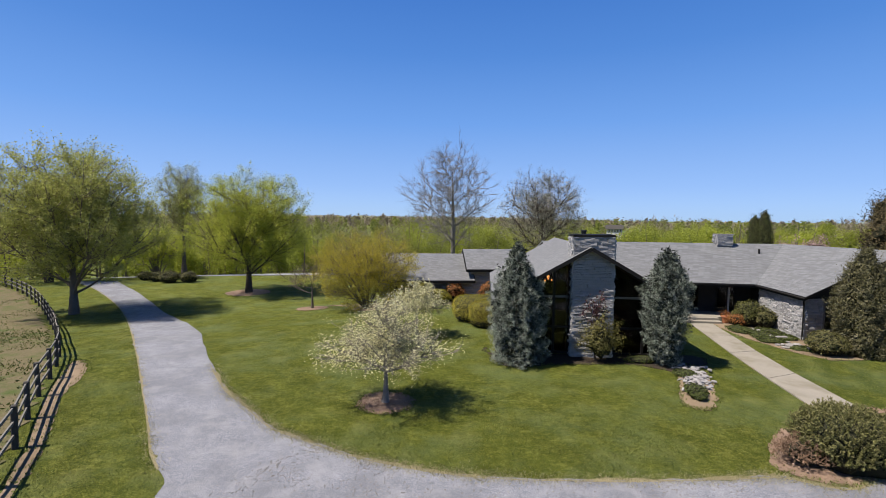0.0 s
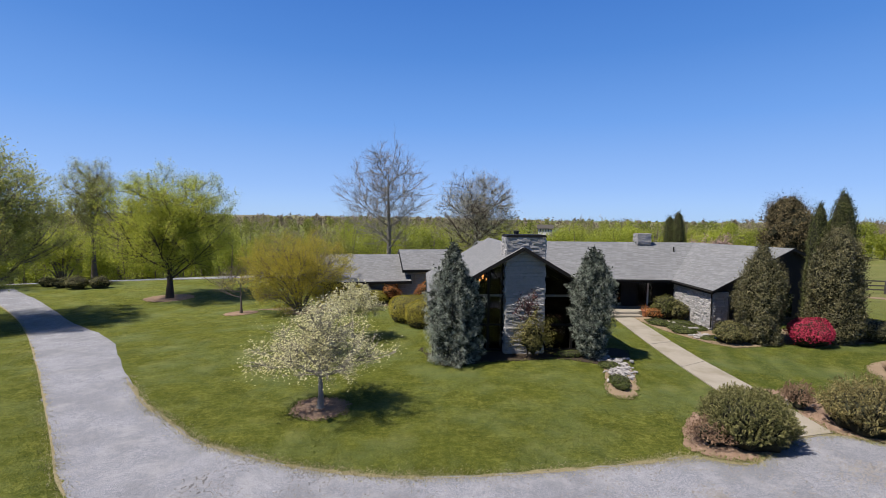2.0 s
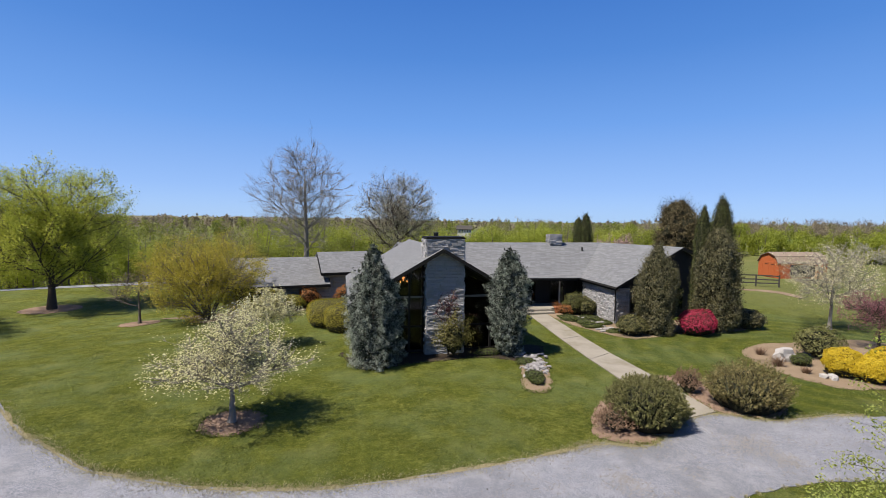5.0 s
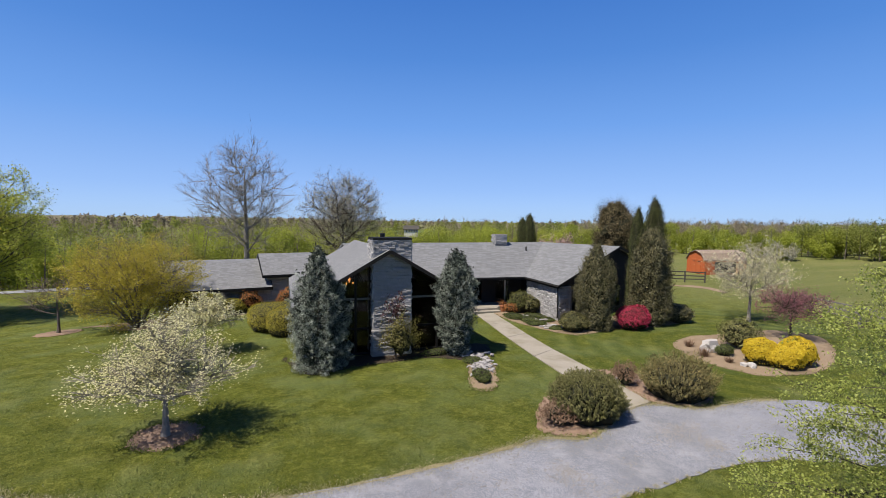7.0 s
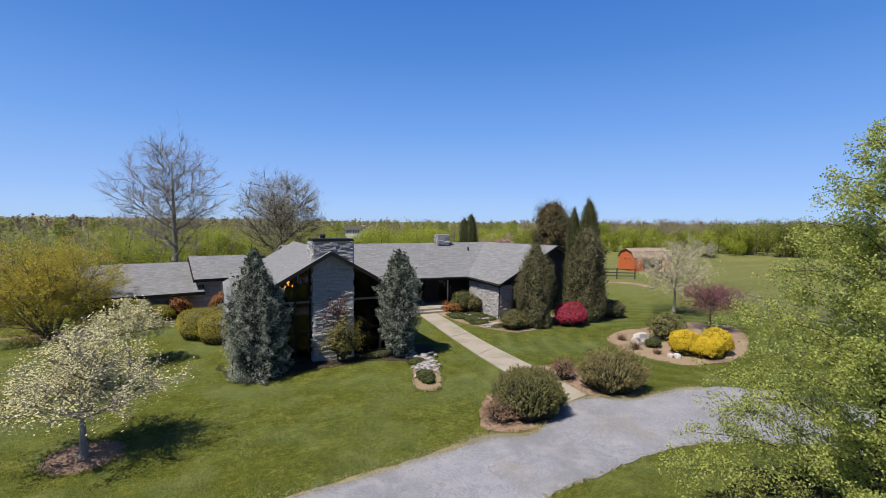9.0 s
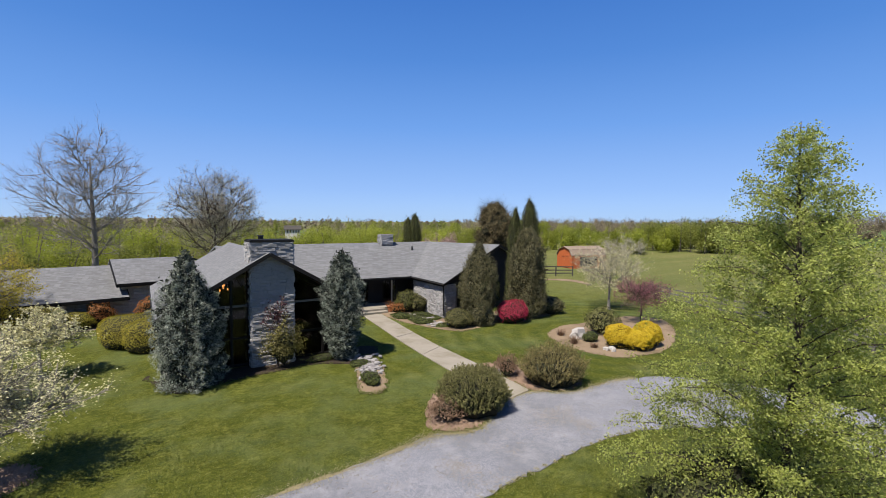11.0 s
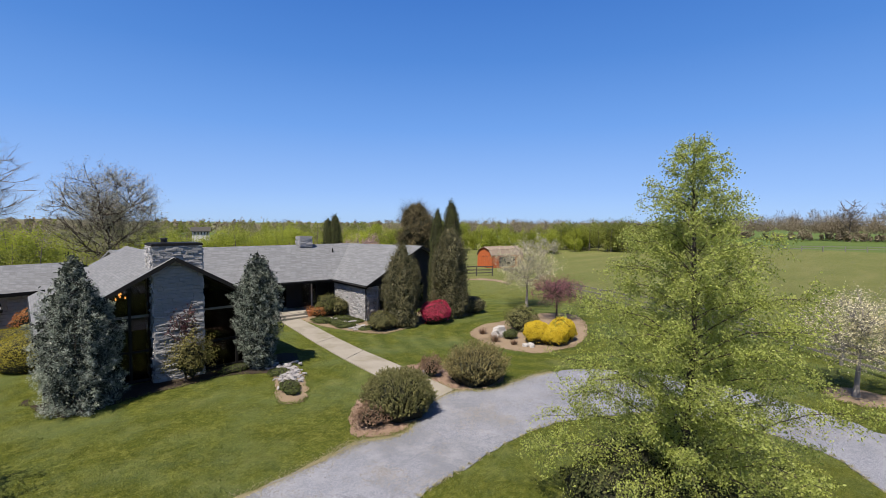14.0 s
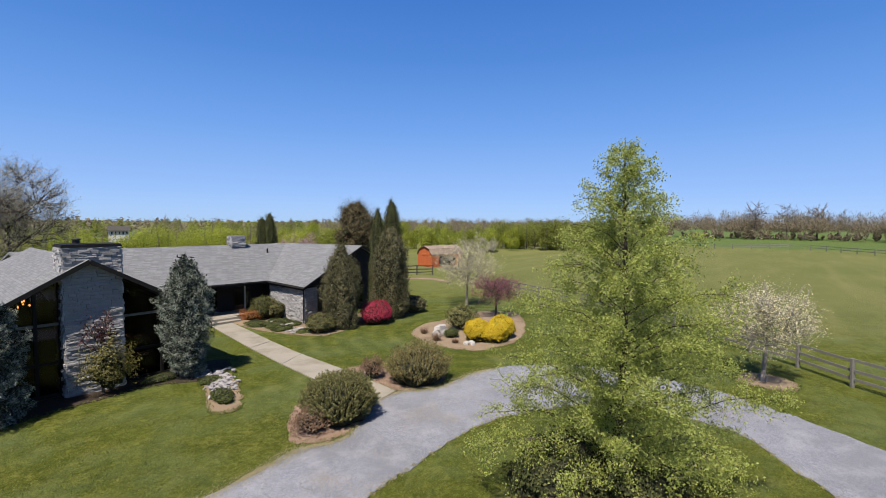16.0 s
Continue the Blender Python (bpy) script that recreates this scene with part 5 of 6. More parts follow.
for u0, u1 in glazing:
    for i, z0 in enumerate(levels):
        z1 = levels[i + 1] if i < 2 else None
        a, c = u0 + 0.05, u1 - 0.05
        t0, t1 = (rake(a), rake(c)) if z1 is None else (z1 - 0.05, z1 - 0.05)
        if min(t0, t1) < z0 + 0.2:
            t0, t1 = max(t0, z0 + 0.1), max(t1, z0 + 0.1)
        pane = wall("pane", [gable(a, GLASS_V, z0 + 0.05), gable(c, GLASS_V, z0 + 0.05), gable(c, GLASS_V, t1), gable(a, GLASS_V, t0)], (0, 0.012, 0), M["glass"])
        # upper transom in paler grey: its sunlit top is put into the colour
        part("transom", beam(Build(), gable(u0, GLASS_V - 0.02, z0), gable(u1, GLASS_V - 0.02, z0), 0.12, 0.10), M["fence_grey"] if i == 2 else M["trim"], house)
for u in (-4.25, -3.3, -1.62, -0.86, 1.24, 2.75, 4.25):
    part("mullion", beam(Build(), gable(u, GLASS_V - 0.02, 0), gable(u, GLASS_V - 0.02, rake(u) + 0.1), 0.11, 0.13), M["trim"], house)
wall("side_wall", [gable(-4.3, 1.0, -0.6), gable(-4.3, 12.3, -1.0), gable(-4.3, 12.3, 2.75), gable(-4.3, 1.0, 2.75)], (-0.2, 0, 0), M["siding"])
wall("side_wall", [gable(4.3, 1.0, -0.6), gable(4.3, 12.3, -0.6), gable(4.3, 12.3, 2.75), gable(4.3, 1.0, 2.75)], (0.2, 0, 0), M["siding"])
wall("back_wall", [gable(-4.4, 12.2, -1.0), gable(4.4, 12.2, -0.6), gable(4.4, 12.2, 2.75), gable(0, 12.2, 5.25), gable(-4.4, 12.2, 2.75)], (0, 0.2, 0), M["siding"])
# floor and curtain take the near-black room colour, so the inside looks unlit
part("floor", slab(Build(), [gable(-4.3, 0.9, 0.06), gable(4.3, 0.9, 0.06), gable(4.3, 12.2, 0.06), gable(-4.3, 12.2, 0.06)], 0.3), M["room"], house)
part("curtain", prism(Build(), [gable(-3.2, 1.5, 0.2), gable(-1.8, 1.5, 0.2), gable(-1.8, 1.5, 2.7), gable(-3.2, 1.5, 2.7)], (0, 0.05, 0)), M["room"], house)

chand = thing("chandelier", "small brass chandelier with warm lit bulbs inside the great room", "lamp", (5.62, 26.1, 0))
stemb = Build()
tube(stemb, [(0, 0, 4.4), (0, 0, 3.5)], [0.012, 0.012], 5)
part("stem", stemb, M["iron"], chand)
for k in range(10):
    a = k * 6.283 / 10 + 0.2
    r = 0.42 if k % 2 else 0.26
    z = 3.42 if k % 2 else 3.60
    arm = Build()
    tube(arm, [(0, 0, 3.5), (math.cos(a) * r * 0.6, math.sin(a) * r * 0.6, 3.42), (math.cos(a) * r, math.sin(a) * r, z - 0.06)], [0.012, 0.01, 0.01], 4)
    part("arm", arm, M["iron"], chand)
    bl_ = Build()
    tube(bl_, [(math.cos(a) * r, math.sin(a) * r, z - 0.05), (math.cos(a) * r, math.sin(a) * r, z), (math.cos(a) * r, math.sin(a) * r, z + 0.06)], [0.02, 0.036, 0.015], 6)
    part("bulb", bl_, M["bulb"], chand, "small warm bulb")

# main range: entry wall, door, porch
wall("entry_wall", [(11.0, 34.3, -0.2), (19.45, 33.3, -0.2), (19.45, 33.3, 2.7), (11.0, 34.3, 2.7)], (0, 0.2, 0), M["siding"])
wall("entry_wall", [(20.75, 33.15, -0.2), (21.8, 33.0, -0.2), (21.8, 33.0, 2.7), (20.75, 33.15, 2.7)], (0, 0.2, 0), M["siding"])
wall("entry_wall", [(19.45, 33.3, 2.42), (20.75, 33.15, 2.42), (20.75, 33.15, 2.7), (19.45, 33.3, 2.7)], (0, 0.2, 0), M["siding"])
door = wall("front_door", [(19.5, 33.36, 0.32), (20.3, 33.27, 0.32), (20.3, 33.27, 2.38), (19.5, 33.36, 2.38)], (0, 0.06, 0), M["trim"], "dark glazed front door")
part("door_glass", prism(Build(), [(19.62, 33.33, 0.6), (20.18, 33.26, 0.6), (20.18, 33.26, 2.2), (19.62, 33.33, 2.2)], (0, 0.012, 0)), M["glass"], door)
part("handle", tube(Build(), [(20.22, 33.2, 1.25), (20.22, 33.2, 1.45)], [0.015, 0.015], 6), M["iron"], door)
part("sidelight", prism(Build(), [(20.36, 33.24, 0.4), (20.7, 33.2, 0.4), (20.7, 33.2, 2.3), (20.36, 33.24, 2.3)], (0, 0.012, 0)), M["glass"], house)
part("door_post", beam(Build(), (20.33, 33.2, 0.3), (20.33, 33.2, 2.42), 0.07, 0.1), M["white"], house, "pale door post")
for u in (13.2, 15.0, 16.8):
    y = 34.3 - (u - 11) * 0.1185
    fr = part("entry_window", prism(Build(), [(u, y - 0.03, 0.5), (u + 1.5, y - 0.21, 0.5), (u + 1.5, y - 0.21, 2.4), (u, y - 0.03, 2.4)], (0, 0.04, 0)), M["trim"], house)
    part("pane", prism(Build(), [(u + 0.07, y - 0.06, 0.57), (u + 1.43, y - 0.24, 0.57), (u + 1.43, y - 0.24, 2.33), (u + 0.07, y - 0.06, 2.33)], (0, 0.012, 0)), M["glass"], fr)
for k, (y0, z) in enumerate(((30.75, 0.16), (31.15, 0.32))):
    stp = soft_box(-1.2, 1.2, 0, 0.42 if k == 0 else 0.3, -0.1, z, 0.02, "step")
    ob = part("step", stp, M["concrete"], house, "pale stone step")
    ob.matrix_basis = pose(17.25, y0, 0, 0, 0, -6)
part("porch", slab(Build(), [(13.0, 32.0, 0.315), (16.0, 31.55, 0.315), (21.4, 31.3, 0.315), (21.7, 33.2, 0.315), (13.0, 34.2, 0.315)], 0.4), M["concrete"], house)
# stone wing
west = wall("wing_wall", [(20.72, 26.72, -0.2), (21.37, 31.5, -0.2), (21.37, 31.5, 2.6), (20.72, 26.72, 2.6)], (0.25, 0, 0), M["mortar"], "grey fieldstone wall of the wing")
wall("wing_return", [(21.6, 31.5, -0.2), (21.8, 33.2, -0.2), (21.8, 33.2, 2.7), (21.6, 31.5, 2.7)], (0.25, 0, 0), M["siding"])
south = wall("gable_wall", [(20.74, 26.7, -0.2), (33.2, 28.45, -0.2), (33.2, 28.45, 2.45), (26.9, 27.55, 4.98), (20.74, 26.7, 2.5)], (0, 0.25, 0), M["siding"], "dark boarded gable wall")
wall("rear_wall", [(7.8, 43.9, -0.6), (32.2, 43.4, -0.6), (32.2, 43.4, 2.5), (7.8, 43.9, 2.5)], (0, 0.2, 0), M["siding"])
wall("end_wall", [(32.8, 28.5, -0.3), (32.3, 43.4, -0.6), (32.3, 43.4, 2.5), (32.8, 28.5, 2.5)], (0.2, 0, 0), M["siding"])
for u0, u1, z0, z1, mat in ((1.0, 1.95, 0.55, 2.15, M["fence_grey"]), (5.2, 6.4, 0.5, 2.2, M["trim"]), (9.2, 10.6, 0.6, 2.2, M["trim"])):
    sx, sy = 13.2 / 13.36, 1.9 / 13.36
    def gp(u, z, o=-0.03):
        return (20.97 + u * sx, 26.7 + u * sy + o, z)
    fr = part("window", prism(Build(), [gp(u0, z0), gp(u1, z0), gp(u1, z1), gp(u0, z1)], (0, 0.05, 0)), mat, house)
    part("pane", prism(Build(), [gp(u0 + 0.08, z0 + 0.08, -0.05), gp(u1 - 0.08, z0 + 0.08, -0.05), gp(u1 - 0.08, z1 - 0.08, -0.05), gp(u0 + 0.08, z1 - 0.08, -0.05)], (0, 0.012, 0)), M["glass"], fr)
    part("sill", beam(Build(), gp(u0 - 0.05, z0 - 0.03, -0.06), gp(u1 + 0.05, z0 - 0.03, -0.06), 0.12, 0.06), mat, fr)
# low wings
low = wall("low_wall", [(-5.2, 40.17, -1.6), (2.35, 40.85, -1.6), (2.35, 40.85, 1.4), (-5.2, 40.17, 1.4)], (0, 0.25, 0), M["mortar"], "stone front of the low wing")
wall("end_wall", [(-5.2, 40.2, -1.6), (-5.9, 47.1, -1.6), (-5.9, 47.1, 1.4), (-5.6, 43.6, 3.3), (-5.2, 40.2, 1.4)], (0.2, 0, 0), M["siding"])
wall("end_wall", [(2.3, 40.9, -1.6), (1.9, 47.8, -1.6), (1.9, 47.8, 1.4), (2.1, 44.4, 3.3), (2.3, 40.9, 1.4)], (-0.2, 0, 0), M["siding"])
wall("link_wall", [(2.36, 41.1, -1.6), (7.8, 41.6, -1.6), (7.8, 41.6, 2.3), (2.36, 41.1, 2.3)], (0, 0.25, 0), M["mortar"], "stone wall of the linking wing")
lw = part("window", prism(Build(), [(4.15, 41.22, 0.0), (5.3, 41.33, 0.0), (5.3, 41.33, 2.05), (4.15, 41.22, 2.05)], (0, -0.05, 0)), M["trim"], house)
part("pane", prism(Build(), [(4.25, 41.15, 0.1), (5.2, 41.24, 0.1), (5.2, 41.24, 1.95), (4.25, 41.15, 1.95)], (0, -0.012, 0)), M["glass"], lw)
for u0 in (-4.6,):
    y = 39.75 + (u0 + 9.9) * 0.0898
    lw = part("window", prism(Build(), [(u0, y - 0.1, 0.0), (u0 + 1.6, y + 0.04, 0.0), (u0 + 1.6, y + 0.04, 1.15), (u0, y - 0.1, 1.15)], (0, -0.04, 0)), M["trim"], house)
    part("pane", prism(Build(), [(u0 + 0.08, y - 0.15, 0.08), (u0 + 1.52, y - 0.01, 0.08), (u0 + 1.52, y - 0.01, 1.07), (u0 + 0.08, y - 0.15, 1.07)], (0, -0.012, 0)), M["glass"], lw)
# rear chimney and vent
rear = thing("rear_chimney", "short stone chimney on the main ridge", "chimney")
part("shaft", prism(Build(), [(20.95, 35.96, 4.4), (22.0, 35.8, 4.4), (22.0, 35.8, 5.72), (20.95, 35.96, 5.72)], (0.1, 0.7, 0)), M["mortar"], rear)
part("cap", prism(Build(), [(20.89, 35.88, 5.72), (22.06, 35.71, 5.72), (22.06, 35.71, 5.79), (20.89, 35.88, 5.79)], (0.12, 0.85, 0)), M["rock"], rear, "pale stone cap")
stone_face(rear, (20.95, 35.94), (22.0, 35.78), 4.9, 5.72, 71, 0.10, 0.3)
stone_face(rear, (21.05, 36.66), (20.95, 35.96), 4.7, 5.72, 72, 0.10, 0.28)
vent = Build()
tube(vent, [(23.4, 34.8, 4.0), (23.4, 34.8, 4.75)], [0.06, 0.06], 8)
tube(vent, [(23.4, 34.8, 4.1), (23.4, 34.8, 4.42)], [0.14, 0.07], 8)
part("vent_pipe", vent, M["trim"], house)

# ---- stones on the house ----
c0, c1 = gable(cl, cf, 0), gable(cr, cf, 0)
stone_face(chimney, c0[:2], c1[:2], -0.1, 3.2, 51, 0.095, 0.33, depth=0.04)
stone_face(chimney, c0[:2], c1[:2], 3.2, 5.95, 58, 0.095, 0.33, joined=True, depth=0.04)
c2 = gable(cl, cb, 0)
stone_face(chimney, c2[:2], c0[:2], -0.1, 5.95, 52, 0.118, 0.36, joined=True)
c3 = gable(cr, cb, 0)
stone_face(chimney, c1[:2], c3[:2], 0, 5.95, 53, 0.118, 0.36, joined=True)
stone_face(west, (21.37, 31.5), (20.70, 26.72), 0.0, 2.5, 54, 0.12, 0.34, depth=0.04)
stone_face(south, (20.72, 26.66), (21.85, 26.81), 0.0, 2.4, 55, 0.15, 0.42)
stone_face(low, (-5.2, 40.14), (2.35, 40.82), -1.4, 1.36, 56, 0.2, 0.7, joined=True)
stone_face(house, (2.36, 41.06), (4.1, 41.22), -0.6, 2.25, 57, 0.2, 0.6, joined=True)

# ---- fences ----


def fence(name, label, pts, spacing, height, rails, post_w, material, rail_h, rail_w=0.035, seed=1, wonky=0.02, rail_mat=None):
    rng = np.random.default_rng(seed)
    root = thing(name, label, "fence")
    p = spline(pts, 240)
    s = np.concatenate([[0], np.cumsum(np.linalg.norm(np.diff(p, axis=0), axis=1))])
    n = int(s[-1] / spacing) + 1
    k = np.linspace(0, s[-1], n)
    q = np.column_stack([np.interp(k, s, p[:, 0]), np.interp(k, s, p[:, 1])])
    tops = []
    for i, (x, y) in enumerate(q):
        z = float(ground_z(x, y))
        d = q[min(i + 1, n - 1)] - q[max(i - 1, 0)]
        h = height * (1 + rng.uniform(-wonky, wonky))
        me = soft_box(-post_w / 2, post_w / 2, -post_w / 2, post_w / 2, -0.1, h, post_w * 0.15, "post")
        ob = part("post", me, material, root)
        ob.matrix_basis = pose(x, y, z, rng.normal() * 0.8, rng.normal() * 0.8, math.degrees(math.atan2(d[1], d[0])))
        tops.append((x, y, z))
    for a, c in zip(tops, tops[1:]):
        for f in rails:
            o = rng.uniform(-wonky, wonky, 2) * 1.2
            part("rail", beam(Build(), (a[0], a[1], a[2] + height * f + o[0]), (c[0], c[1], c[2] + height * f + o[1]), rail_w, rail_h), rail_mat or material, root)
    return root


fence("paddock_fence", "weathered three-rail paddock fence with dark posts and greyed rails", [(-10.2, 9.0), (-11.7, 12.1), (-13.1, 14.2), (-14.8, 16.7), (-16.9, 20.0), (-19.4, 23.4), (-22.1, 26.5), (-26.5, 31.6), (-34.5, 39.9), (-42.2, 46.8), (-49.4, 52.1), (-58, 57)], 2.3, 1.3, (0.32, 0.62, 0.92), 0.15, M["fence_dark"], 0.09, 0.045, 81, rail_mat=M["fence_grey"])
fence("pasture_fence", "weathered grey post and rail fence along the pasture", [(20.5, -11.5), (23.2, -7.5), (26.1, -3.6), (27.7, -2.0), (29.8, 0.0), (31.9, 2.6), (35.2, 7.2), (38.0, 12.0), (39.9, 17.5), (42.5, 23)], 2.6, 1.25, (0.3, 0.62, 0.93), 0.14, M["fence_grey"], 0.12, 0.05, 82, 0.04)
fence("garden_fence", "dark rail fence in front of the red shed", [(42.5, 41.5), (44.5, 40.6), (48.3, 39.0), (50.2, 37.6)], 1.9, 1.35, (0.3, 0.6, 0.92), 0.14, M["fence_dark"], 0.12, 0.05, 83)
fence("far_fence", "pale post and rail fence across the far pasture", [(118, -40), (144.7, -19.9), (165.7, -5.5), (160.6, 7.6), (154.2, 18.3), (150, 40)], 5.0, 1.5, (0.5, 0.92), 0.2, M["fence_grey"], 0.14, 0.08, 84)


# ---- shed ----
def shed():
    root = thing("garden_shed", "orange-red barn shed with a tan shingled roof", "shed", (58.2, 43.7, 0), -14)
    W, D, H1, H2, H3 = 3.6, 6.4, 1.9, 2.75, 3.2
    prof = [(0, 0), (0, H1), (0.55, H2), (1.8, H3), (3.05, H2), (W, H1), (W, 0)]
    front = [(0, x, z) for x, z in prof]
    b = prism(Build(), front, (D, 0, 0))
    part("body", b, M["shed"], root)
    for a, c in zip(prof[1:], prof[2:-1]):
        rb = Build()
        slab(rb, [(-0.2, a[0] - 0.05, a[1] + 0.1), (D + 0.2, a[0] - 0.05, a[1] + 0.1), (D + 0.2, c[0], c[1] + 0.1), (-0.2, c[0], c[1] + 0.1)], 0.08)
        part("roof", rb, M["shed_roof"], root)
    for y0 in (0.75, 1.72):
        dr = part("door", soft_box(-0.05, 0.0, y0, y0 + 0.92, 0.1, 2.05, 0.01, "door"), M["shed"], root)
        part("hinge", soft_box(-0.07, -0.045, y0 + 0.05, y0 + 0.6, 1.7, 1.76, 0.004, "hinge"), M["iron"], dr)
    # flat dark panel: the shade inside the open side is painted, not built
    part("bay", soft_box(1.5, 4.8, -0.03, 0.02, 0.2, 1.75, 0.01, "bay"), M["siding"], root, "dark panel painted for the shade inside the open side")
    for k in range(9):
        part("batten", soft_box(-0.02, 0.01, 0.2 + k * 0.375, 0.24 + k * 0.375, 0.05, H1, 0.004, "batten"), M["shed"], root)
    return root


shed()


# ---- rocks, pots, small plants ----
def rock(name, label, at, r, seed, mat=None, group="", category="rock"):
    bm = bmesh.new()
    bmesh.ops.create_icosphere(bm, subdivisions=1 if max(r) < 0.3 else 2, radius=1.0)
    rg = np.random.default_rng(seed)
    for v in bm.verts:
        q = v.co.normalized()
        s = 1 + 0.55 * noise.noise(q * 1.3 + Vector((seed * 3.1, 0, 0))) + 0.2 * noise.noise(q * 3.5 + Vector((0, seed, 0)))
        f = [math.copysign(abs(c) ** 0.75, c) for c in q]
        v.co = (f[0] * r[0] * s, f[1] * r[1] * s, f[2] * r[2] * s + r[2] * 0.55)
    me = bpy.data.meshes.new(name)
    bm.to_mesh(me)
    bm.free()
    me.materials.append(mat or M["rock"])
    ob = tagged(new(name, me), label, category, group)
    ob.matrix_basis = pose(*at, 0, 0, float(rg.uniform(0, 360)))
    return ob


rng = np.random.default_rng(77)
for k in range(230):
    u = rng.uniform(0, 1)
    x, y = 11.45 - 1.05 * u + rng.normal() * 0.27, 21.3 - 2.6 * u + rng.normal() * 0.22
    rock("rock", "pale angular limestone rock in the bed", (x, y, 0.0 + (0.08 if k % 3 == 0 else 0)), (rng.uniform(0.06, 0.17), rng.uniform(0.05, 0.12), rng.uniform(0.03, 0.07)), k, M["bed_rock"], group="bed rocks")
for k in range(22):
    x, y = 19.3 + rng.normal() * 0.45, 25.3 + rng.normal() * 0.35
    rock("rock", "pale stone piled at the wing corner", (x, y, 0), (rng.uniform(0.09, 0.22), rng.uniform(0.09, 0.2), rng.uniform(0.06, 0.13)), 100 + k, group="corner rocks")
for k in range(14):
    u = rng.uniform(0, 1)
    rock("rock", "pale stone edging the planted bank", (18.4 + u * 1.2 + rng.normal() * 0.25, 29.5 - u * 3.6 + rng.normal() * 0.3, 0.1), (0.14, 0.16, 0.09), 140 + k, group="corner rocks")
rock("boulder", "squarish pale limestone boulder in the island bed", (23.7, 17.2, 0), (0.55, 0.38, 0.40), 201, M["pale_rock"])
for k, (x, y) in enumerate(((22.75, 14.75), (23.05, 14.55), (22.9, 14.35))):
    rock("rock", "small pale stone in the island bed", (x, y, 0), (0.2, 0.14, 0.14), 210 + k, M["pale_rock"], "white stones")
for k, (x, y) in enumerate(((15.0, 16.2), (15.3, 15.6), (14.95, 15.2))):
    rock("rock", "small grey garden stone beside the walk", (x, y, 0), (0.13, 0.11, 0.1), 220 + k, group="walk stones")


def pot(at, s=1.0):
    root = thing("flower_pot", "terracotta pot with a small plant by the steps", "pot", at)
    b = Build()
    pr = [(0.13, 0.0), (0.2, 0.32), (0.23, 0.32), (0.23, 0.38), (0.19, 0.38)]
    tube(b, [(0, 0, z * s) for r, z in pr], [r * s for r, z in pr], 14)
    part("vessel", b, M["clay"], root, smooth=False)
    rg = np.random.default_rng(5)
    p = rg.normal(size=(160, 3)) * (0.13, 0.13, 0.1) * s + (0, 0, 0.5 * s)
    part("plant", leaves(Build(), rg, p, 0.08, 0.4), L["orange"], root, kind="stuff")


pot((18.75, 30.85, 0.05), 1.2)
pot((19.15, 30.5, 0.05), 1.0)


def grass_clump(name, label, at, r, h, n, leaf, seed, w=0.09):
    rg = np.random.default_rng(seed)
    root = thing(name, label, "plant", at)
    a, u = rg.uniform(0, 6.283, n), rg.uniform(0, 1, n) ** 0.6
    p0 = np.column_stack([np.cos(a) * u * r * 0.35, np.sin(a) * u * r * 0.35, np.zeros(n)])
    d = np.column_stack([np.cos(a) * u * r * 0.65, np.sin(a) * u * r * 0.65, h * rg.uniform(0.6, 1.1, n)])
    s = np.column_stack([-np.sin(a), np.cos(a), np.zeros(n)]) * w * 0.1
    v = np.stack([p0 - s, p0 + s, p0 + d * 0.6 + s * 0.8, p0 + d, p0 + d * 0.6 - s * 0.8], 1)
    part("foliage", Build().add(v.reshape(-1, 3), np.arange(5 * n).reshape(n, 5)), leaf, root)
    return root


for k, (x, y, r, h) in enumerate(((23.4, 18.3, 0.5, 0.55), (22.4, 16.6, 0.6, 0.65), (22.6, 15.4, 0.4, 0.4))):
    grass_clump("dry_perennial", "dry brown perennial clump in the island bed", (x, y, 0), r * 0.85, h * 0.8, 150, L["twig"], 300 + k, 0.09)
shrub("dead_shrub", "low dead reddish-brown twiggy shrub beside the mugo pine", (10.1, 12.85, 0), (0.7, 0.6, 0.75), 310, L["twig"], 0.1, 700, 0.25, deep=0.6, tufts=5)
shrub("dead_shrub", "dry reddish-brown twigs beside the spreading yew", (15.25, 14.95, 0), (0.55, 0.5, 0.95), 311, L["twig"], 0.12, 500, 0.25, deep=0.6, tufts=5)
shrub("dead_shrub", "dry brown stems behind the spreading yew", (17.3, 13.7, 0), (0.4, 0.4, 1.0), 312, L["twig"], 0.12, 400, 0.25, deep=0.6, tufts=5)
shrub("brown_shrub", "loose olive-brown shrub behind the boulder", (26.0, 17.2, 0), (1.1, 1.0, 1.7), 41, L["mugo"], 0.12, 2600, 0.2, deep=0.4)
shrub("green_shrub", "small green mound beside the boulder", (23.7, 16.4, 0), (0.5, 0.45, 0.6), 42, L["cover"], 0.08, 900, 0.15)
shrub("entry_shrub", "dark rounded shrub by the front steps", (19.95, 30.3, 0.05), (1.0, 0.9, 1.6), 43, L["shrub"], 0.11, 2400, 0.15)
shrub("entry_shrub", "broad-leaved shrub against the stone wing", (20.5, 29.6, 0.05), (0.65, 0.6, 1.3), 44, L["rhodo"], 0.14, 1300, 0.2)
shrub("rust_shrub", "loose shrub with rust-tinted leaves by the steps", (18.9, 30.0, 0.05), (0.55, 0.5, 0.8), 45, L["orange"], 0.1, 700, 0.25, deep=0.5)
shrub("foundation_shrub", "loose yellow-green shrub against the chimney", (7.5, 22.0, 0), (0.98, 0.6, 2.25), 46, L["loose"], 0.085, 5200, 0.38, deep=0.7, cells=2.8)
